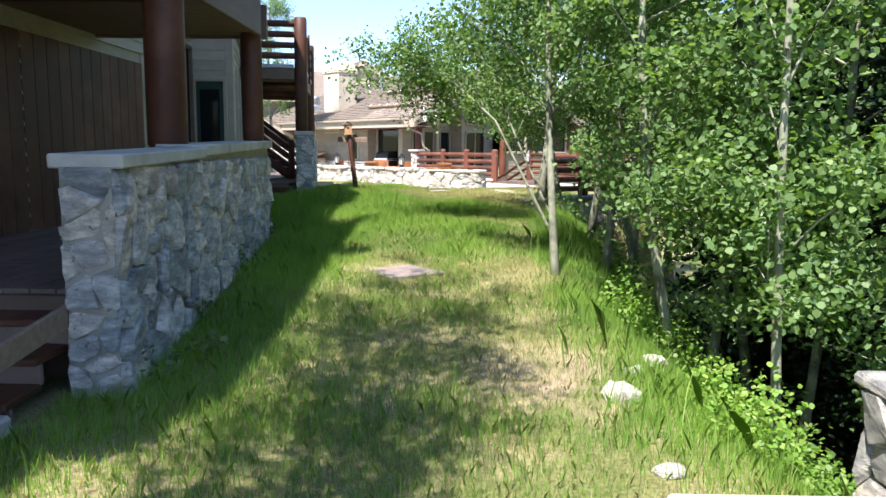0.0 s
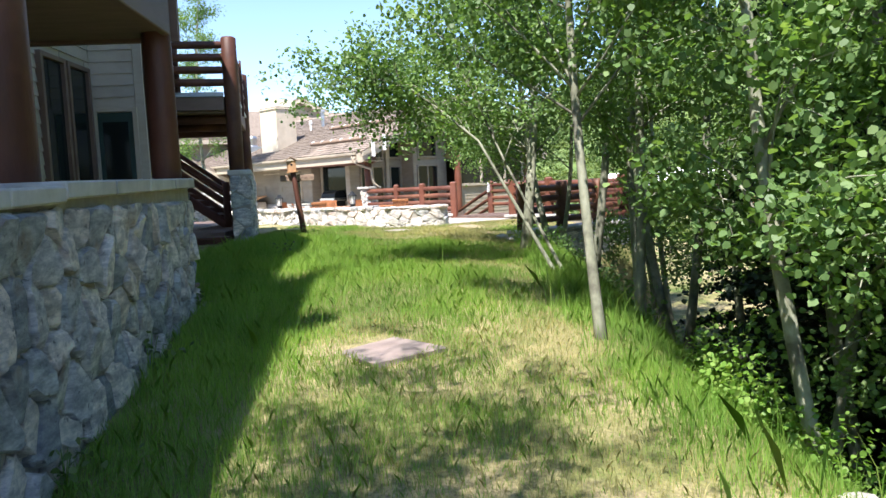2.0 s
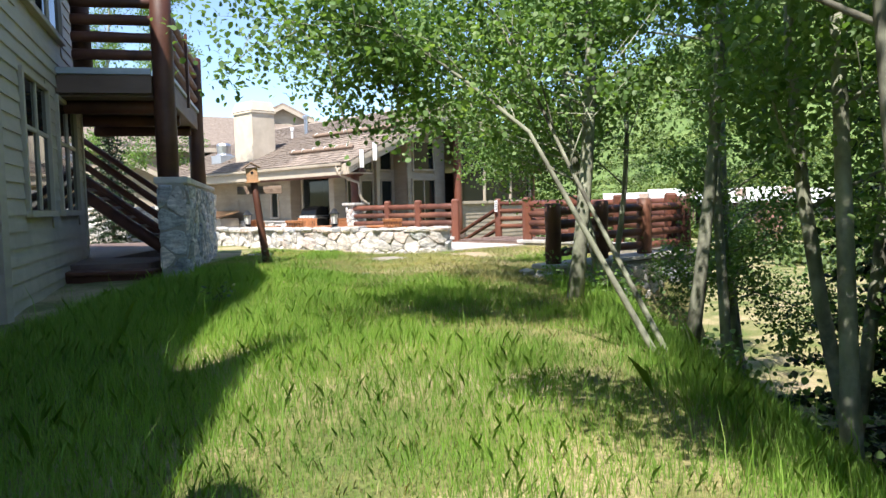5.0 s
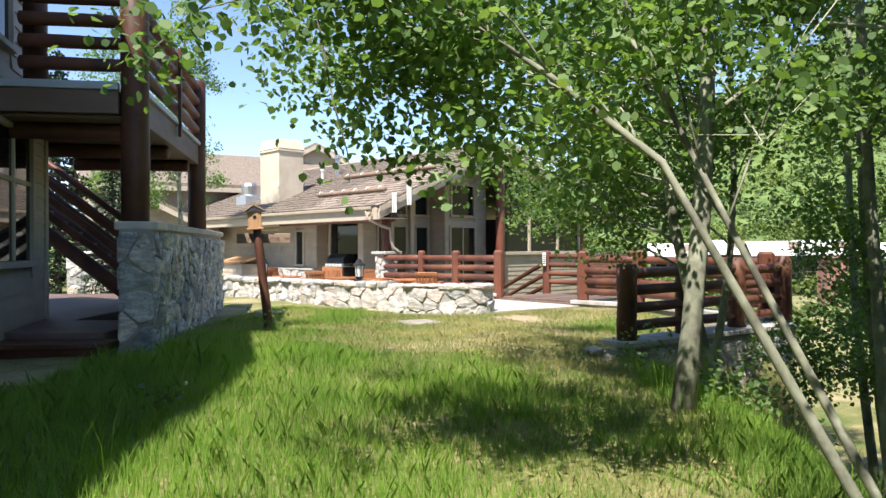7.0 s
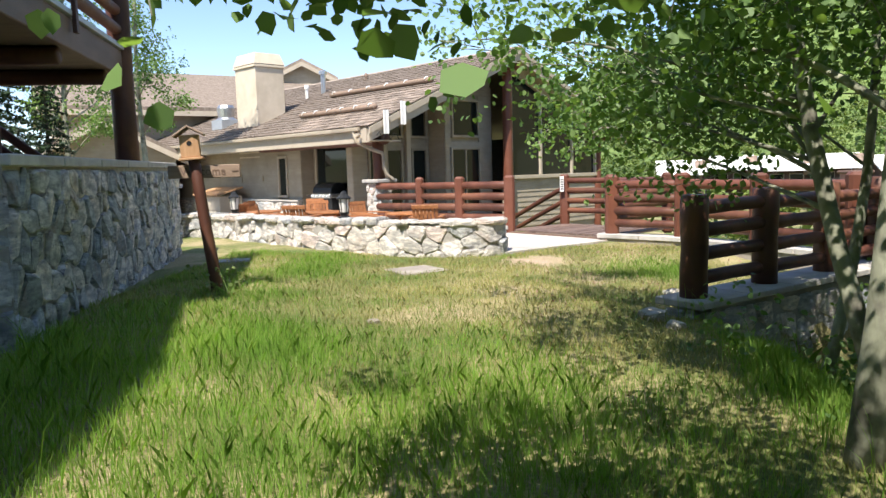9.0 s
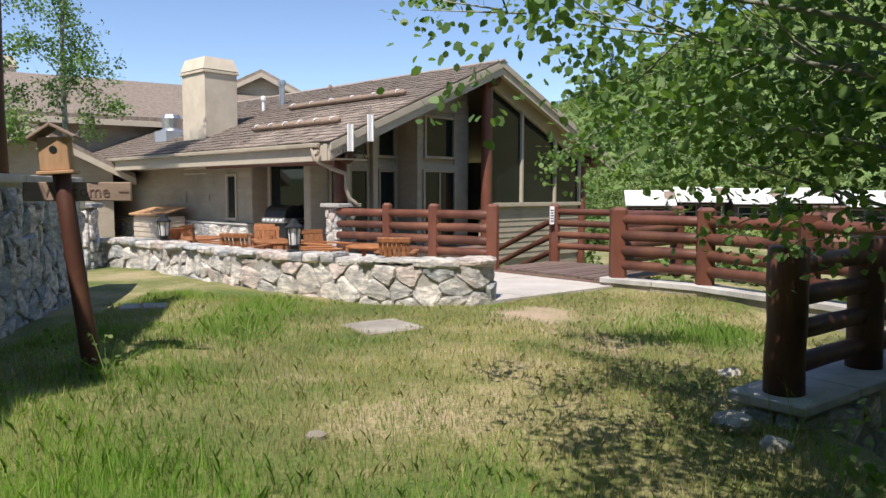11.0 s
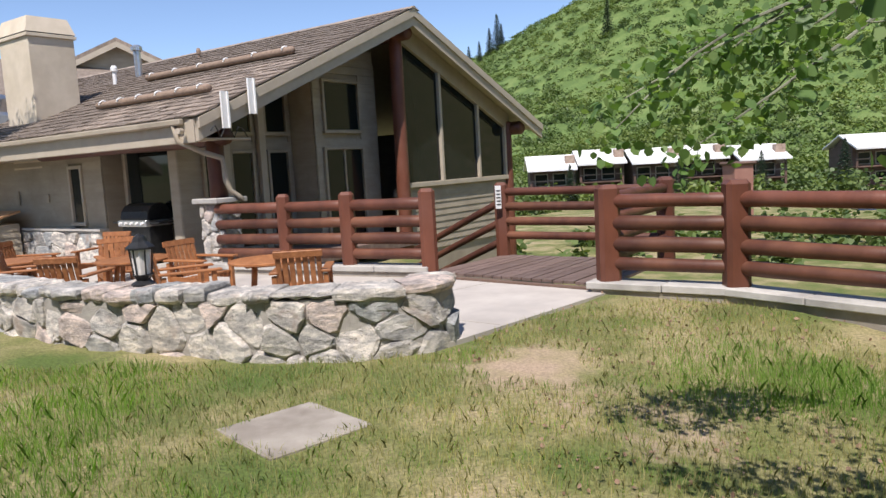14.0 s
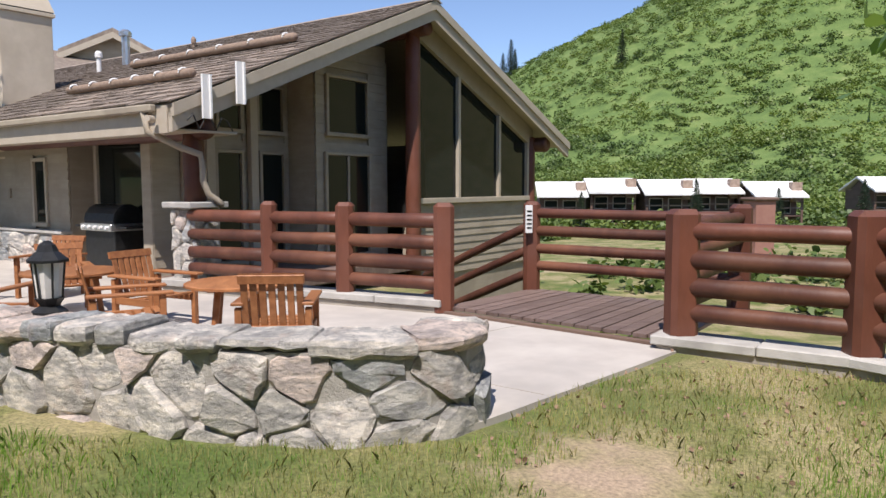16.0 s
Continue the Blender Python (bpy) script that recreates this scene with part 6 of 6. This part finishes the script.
CHIMNEY_STONE = surface("brown stone chimney", [(0.3, (0.22, 0.15, 0.11)), (0.7, (0.42, 0.32, 0.25))], 2.5, relief=0.3)
condo(31, 109, -16, 5, 1)
condo(71, 100, -18, 5, 2)
tower = thing("brick_kiosk", (32, 68, -4.4), "red-brown upright shed with a small pitched roof", "shed")
boxed("wall", (31.5, 66.6, -4.6), (33.0, 68.1, 0.9), surface("red-brown render", [(0.3, (0.27, 0.13, 0.1)), (0.7, (0.33, 0.17, 0.13))], 1.5), tower)
boxed("roof", (31.3, 66.4, 0.9), (33.2, 68.3, 1.15), CONDO, tower, bevel=0.1)
lot = boxed("road_lot", (9, 55, -4.6), (90, 84, -4.15), CONCRETE, None, m=pose(0, 0, 0, 0, 0, -8), bevel=0)
tagged(lot, "pale gravel parking lot below the terrace", "parking lot", kind="structure")


def car(x, y, turn, label):
    m = pose(x, y, -4.15, 0, 0, turn)
    c = thing("parked_car", (x, y, -4.15), label, "car", "parked cars")
    prof = [(-2.2, 0.35), (-2.2, 0.85), (-1.9, 1.0), (-1.3, 1.45), (0.5, 1.45), (1.1, 1.0), (2.1, 0.85), (2.2, 0.35)]
    v = [m @ Vector((a, b, z)) for b in (-0.85, 0.85) for a, z in prof]
    n = len(prof)
    adopt(mesh_object("body", v, [tuple(range(n)), tuple(range(2 * n - 1, n - 1, -1))] + [(i, n + i, n + (i + 1) % n, (i + 1) % n) for i in range(n)], CAR), c)
    for a in (-1.35, 1.35):
        for b in (-0.8, 0.8):
            part("wheel", tube(bmesh.new(), [m @ Vector((a, b - 0.1, 0.33)), m @ Vector((a, b + 0.1, 0.33))], [0.33, 0.33], 12), RUBBER, c)
    boxed("windscreen", (-1.0, -0.87, 1.02), (0.4, 0.87, 1.36), GLASS, c, m=m, bevel=0)


car(23.5, 60, 20, "dark blue car parked in the gravel lot")
car(42.0, 66, 60, "dark blue car parked in the gravel lot")


def bush(name, n, count, spread, size, height, seed, mat, where, label):
    rnd = np.random.RandomState(seed)
    pts = []
    for k in range(n):
        x, y, s = where(rnd)
        z = ground_z(x, y)
        p = rnd.normal(0, 1, (count, 3))
        p /= np.linalg.norm(p, axis=1)[:, None]
        p *= (rnd.rand(count, 1) ** 0.4) * (spread, spread, height) * s
        p[:, 2] = np.abs(p[:, 2])
        pts.append(p + (x, y, z))
    v, f = leaf_mesh(np.concatenate(pts), size, rnd, 0.2)
    return tagged(poly_object(name, v, f, mat), label, "shrubs", kind="stuff")


def on_hill(rnd):
    b = math.radians(rnd.uniform(-4, 62))
    d = 170 + 330 * rnd.rand() ** 1.2
    return math.sin(b) * d, 15 + math.cos(b) * d, rnd.uniform(0.5, 1.4)


bush("hillside_scrub", 10000, 42, 2.6, 0.75, 1.7, 5, BUSH_LEAF, on_hill, "dense green scrub oak over the hillside")
bush("valley_shrubs", 150, 120, 1.5, 0.55, 2.6, 6, BUSH_LEAF, lambda r: (r.uniform(14, 95), r.uniform(86, 108), r.uniform(0.6, 1.3)), "young green trees before the condominiums")
bush("lot_shrubs", 60, 90, 1.2, 0.4, 1.4, 7, BUSH_LEAF, lambda r: (r.uniform(7, 40), r.uniform(38, 56), r.uniform(0.5, 1.2)), "green shrubs below the terrace")
bush("ravine_shrubs", 110, 110, 0.55, 0.07, 0.7, 8, ASPEN_LEAF, lambda r: (r.uniform(2.6, 9), r.uniform(3, 20), r.uniform(0.6, 1.2)), "leafy undergrowth down the shaded bank")
bush("edge_shrubs", 70, 260, 0.34, 0.045, 0.55, 18, GRASS, lambda r: (r.uniform(2.0, 4.3), r.uniform(3.9, 9.5), r.uniform(0.6, 1.3)), "bright green weeds down the edge of the bank")
bush("far_woods", 500, 150, 2.2, 0.5, 9.0, 9, SPRUCE_LEAF, lambda r: (r.uniform(12, 30), r.uniform(-12, 24), r.uniform(0.7, 1.2)), "dark wood beyond the ravine")
for k, (b, dd, h) in enumerate(((14.8, 430, 1.5), (16.4, 445, 1.7), (17.0, 440, 2.2), (17.3, 445, 1.5), (25.0, 330, 1.6), (40, 340, 1.4), (15.6, 440, 1.3))):
    x, y = math.sin(math.radians(b)) * dd, 15 + math.cos(math.radians(b)) * dd
    copy_thing(first, pose(x, y, ground_z(x, y) - 0.5, 0, 0, k * 50) @ Matrix.Scale(1, 4)).scale = (h, h, h)
for x, y, h in ((31, 96, 0.55), (44, 95, 0.7), (52, 92, 0.6), (61, 90, 0.7), (88, 86, 0.8), (95, 85, 0.7)):
    copy_thing(first, pose(x, y, ground_z(x, y) - 0.2, 0, 0, x)).scale = (h, h, h)

# ---- grass ----
def blades(name, n, mat, seed, h0, h1, keep, width, label, region=(-3.9, 4.9, -1.5, 27.5)):
    rnd = np.random.RandomState(seed)
    x, y = rnd.uniform(region[0], region[1], n), rnd.uniform(region[2], region[3], n)
    k = np.array([keep(a, b, r) for a, b, r in zip(x, y, rnd.rand(n))])
    x, y, k = x[k > 0], y[k > 0], k[k > 0]
    n = len(x)
    z = np.array([ground_z(a, b) for a, b in zip(x, y)])
    h = rnd.uniform(h0, h1, n) * k
    a, b = rnd.uniform(0, 2 * np.pi, n), rnd.uniform(0, 2 * np.pi, n)
    bend = h * rnd.uniform(0.1, 0.65, n)
    w = width * rnd.uniform(0.6, 1.3, n)
    dx, dy = np.cos(a) * w, np.sin(a) * w
    p = np.stack([x, y, z - 0.01], 1)
    mid = p + np.stack([np.cos(b) * bend * 0.3, np.sin(b) * bend * 0.3, h * 0.6], 1)
    tip = p + np.stack([np.cos(b) * bend, np.sin(b) * bend, h], 1)
    off = np.stack([dx, dy, 0 * dx], 1)
    v = np.stack([p - off, p + off, mid + off * 0.7, tip, mid - off * 0.7], 1).reshape(-1, 3)
    return tagged(poly_object(name, v, np.arange(n * 5).reshape(n, 5), mat), label, "grass", kind="stuff")


def lawn_ok(x, y):
    if x > table(y, BANK) + (2.2 if y < 20 else 0):
        return False
    if y < 11.05 and y > 4.6 and x < -2.05 - (y - 4.6) * 0.085:
        return False
    if y < 4.6 and x < -2.5 or (y < 3.15 and x > 1.05):
        return False
    if y > 18.3 and x < -3.44 - (y - 18.78) * 0.175:
        return False
    if y > 26.15 - 0.2 * min(x - 1.2, 0) and x < 1.45 and y > 26.2 - 0.6 * min(max(-x - 0.9, 0), 3):
        return False
    if y > 26.5 + (x - 1.3) * 0.72 and x >= 1.3:
        return False
    if math.hypot(x - 1.75, y - 25.5) < 0.5 + 0.3 * noise.noise(Vector((x * 3, y * 3, 0))):
        return False
    for cx, cy in ((-0.5, 9.25), (-0.35, 24.65)):
        if abs(x - cx) + abs(y - cy) < 0.5:
            return False
    return True


def lush(x, y):
    """How thick and tall the turf is: long under the walls, worn along the trodden middle and under the trees."""
    v = 0.5 + 0.8 * noise.noise(Vector((x * 0.75, y * 0.6, 3))) + 0.35 * noise.noise(Vector((x * 2.1, y * 2.1, 8)))
    v += 0.45 * smooth((-x - 0.6) / 1.4) - 0.35 * smooth((x - 0.1) / 1.0) * (1 if y < 24 else 0)
    v += 0.35 * smooth((y - 9) / 5) * (1 - smooth((y - 17) / 4)) - 0.3 * smooth((4.5 - y) / 3) - 0.55 * smooth((y - 18) / 4)
    v += 0.8 * smooth((x - table(y, BANK) + 0.45) / 0.5) * (1 if y < 21 else 0)
    v += 0.9 * smooth(1.3 - math.hypot((x - 3.5) * 0.9, (y - 24.6) * 0.7))
    return min(max(v, 0.0), 1.3)


def keep_green(x, y, r):
    if not lawn_ok(x, y):
        return 0
    v = lush(x, y)
    return (0.35 + 0.75 * v) if r < 0.18 + 0.85 * v else 0


def keep_dry(x, y, r):
    if not lawn_ok(x, y):
        return 0
    v = lush(x, y)
    return 1.0 if r < 0.9 - 0.6 * v else 0


blades("meadow_grass", 600000, GRASS, 1, 0.045, 0.165, keep_green, 0.0026, "lush green unmown grass")
blades("dry_grass", 300000, DRY_GRASS, 2, 0.03, 0.1, keep_dry, 0.0025, "short bleached straw-coloured grass")
blades("tall_grass", 9000, GRASS, 3, 0.25, 0.5, lambda x, y, r: (1.0 if lawn_ok(x, y) and (r < 0.12 * lush(x, y) ** 3 or (0 < x - table(y, BANK) + 0.4 < 1.2 and y < 21 and r < 0.8)) else 0), 0.004, "tall seeding grass stems along the edge")
rnd = np.random.RandomState(4)
pts = np.stack([rnd.uniform(1.0, 6, 1600), rnd.uniform(20.5, 28.3, 1600), np.zeros(1600)], 1)
pts = np.array([(x, y, ground_z(x, y) + 0.015) for x, y, _ in pts if lawn_ok(x, y)])
v, f = leaf_mesh(pts, 0.035, rnd, 0.0)
tagged(poly_object("leaf_litter", v, f, MULCH), "dry brown fallen leaves along the curb", "leaves", kind="stuff")

# weeds at the foot of the patio wall
for x, y, s, seed in ((-1.95, 4.95, 0.3, 1), (-2.2, 6.5, 0.28, 2), (-1.85, 5.5, 0.2, 3), (-2.35, 8.4, 0.3, 4), (-2.55, 10.7, 0.22, 5), (-2.55, 21.7, 0.3, 6), (-2.4, 16.0, 0.2, 7)):
    w = thing("weed", at(x, y), "leafy broad-leaved weed beside the wall", "weed", "weeds")
    rnd = np.random.RandomState(seed)
    bm, pts = bmesh.new(), []
    for k in range(9):
        e = Vector(at(x, y)) + Vector((rnd.normal(0, 0.5), rnd.normal(0, 0.5), rnd.uniform(0.5, 1.1))) * s
        tube(bm, [at(x, y), e], [0.004, 0.002], 4)
        pts += [Vector(at(x, y)).lerp(e, t) + Vector(rnd.normal(0, 0.03, 3)) for t in (0.45, 0.7, 0.85, 1.0, 1.0)]
    part("stem", bm, GRASS, w)
    v, f = leaf_mesh(np.array(pts), 0.055, rnd, 0.1)
    tagged(poly_object("leaves", v, f, BUSH_LEAF, w), kind="stuff")

# ---- roof shakes, last ----
bm_rest_v, bm_rest_f = [], []
shapes = []
rnd = random.Random(9)
slope = math.atan2(KZ - EZ, RH)
for k in range(5):
    w = 0.13 + 0.035 * k
    t = 0.022 + 0.005 * (k % 3)
    me = bpy.data.meshes.new("shake")
    me.from_pydata([(x, y, z) for x, y, z in ((-0.05, 0, 0.02), (-0.05, w, 0.02), (-0.05, w, 0.02 + t), (-0.05, 0, 0.02 + t), (0.42, 0, 0.0), (0.42, w, 0.0), (0.42, w, 0.01), (0.42, 0, 0.01))], [], [(0, 1, 2, 3), (3, 2, 6, 7), (0, 3, 7, 4), (1, 5, 6, 2), (4, 7, 6, 5), (0, 4, 5, 1)])
    me.materials.append(SHINGLE)
    shapes.append((me, w))
MS = ML @ Matrix.Translation((0, 0, EZ)) @ Matrix.Rotation(-slope, 4, "Y")
course, made = 0.27, 0
run = math.hypot(RH, KZ - EZ)
for c in range(int(run / course)):
    r = -0.06
    while r < 21.5:
        me, w = rnd.choice(shapes)
        m = MS @ Matrix.Translation((c * course + rnd.uniform(-0.03, 0.03), r, rnd.uniform(-0.004, 0.008))) @ Matrix.Rotation(rnd.uniform(-0.03, 0.03), 4, "Z")
        if made < 300 and r < 4.2 and c < 12:
            ob = new("shake", me)
            ob.matrix_basis = m
            ob.parent = lodge
            ob.matrix_parent_inverse = world_of(lodge).inverted()
            made += 1
        else:
            o = len(bm_rest_v)
            bm_rest_v += [tuple(m @ v.co) for v in me.vertices]
            bm_rest_f += [tuple(o + i for i in p.vertices) for p in me.polygons]
        r += w + 0.006
m_far = Matrix.Translation((0, 0, 0))
sh = adopt(mesh_object("shake_field", bm_rest_v, bm_rest_f, SHINGLE), lodge, "rows of weathered cedar shakes")
tagged(sh, kind="stuff")
v = [L(RH + a, r, KZ + z) for r in (-0.1, LEN) for a, z in ((-0.2, -0.06), (0, 0.04), (0.2, -0.06), (0, -0.02))]
adopt(mesh_object("ridge_cap", v, [(0, 1, 5, 4), (1, 2, 6, 5), (2, 3, 7, 6), (3, 0, 4, 7), (0, 3, 2, 1), (4, 5, 6, 7)], SHINGLE), lodge)
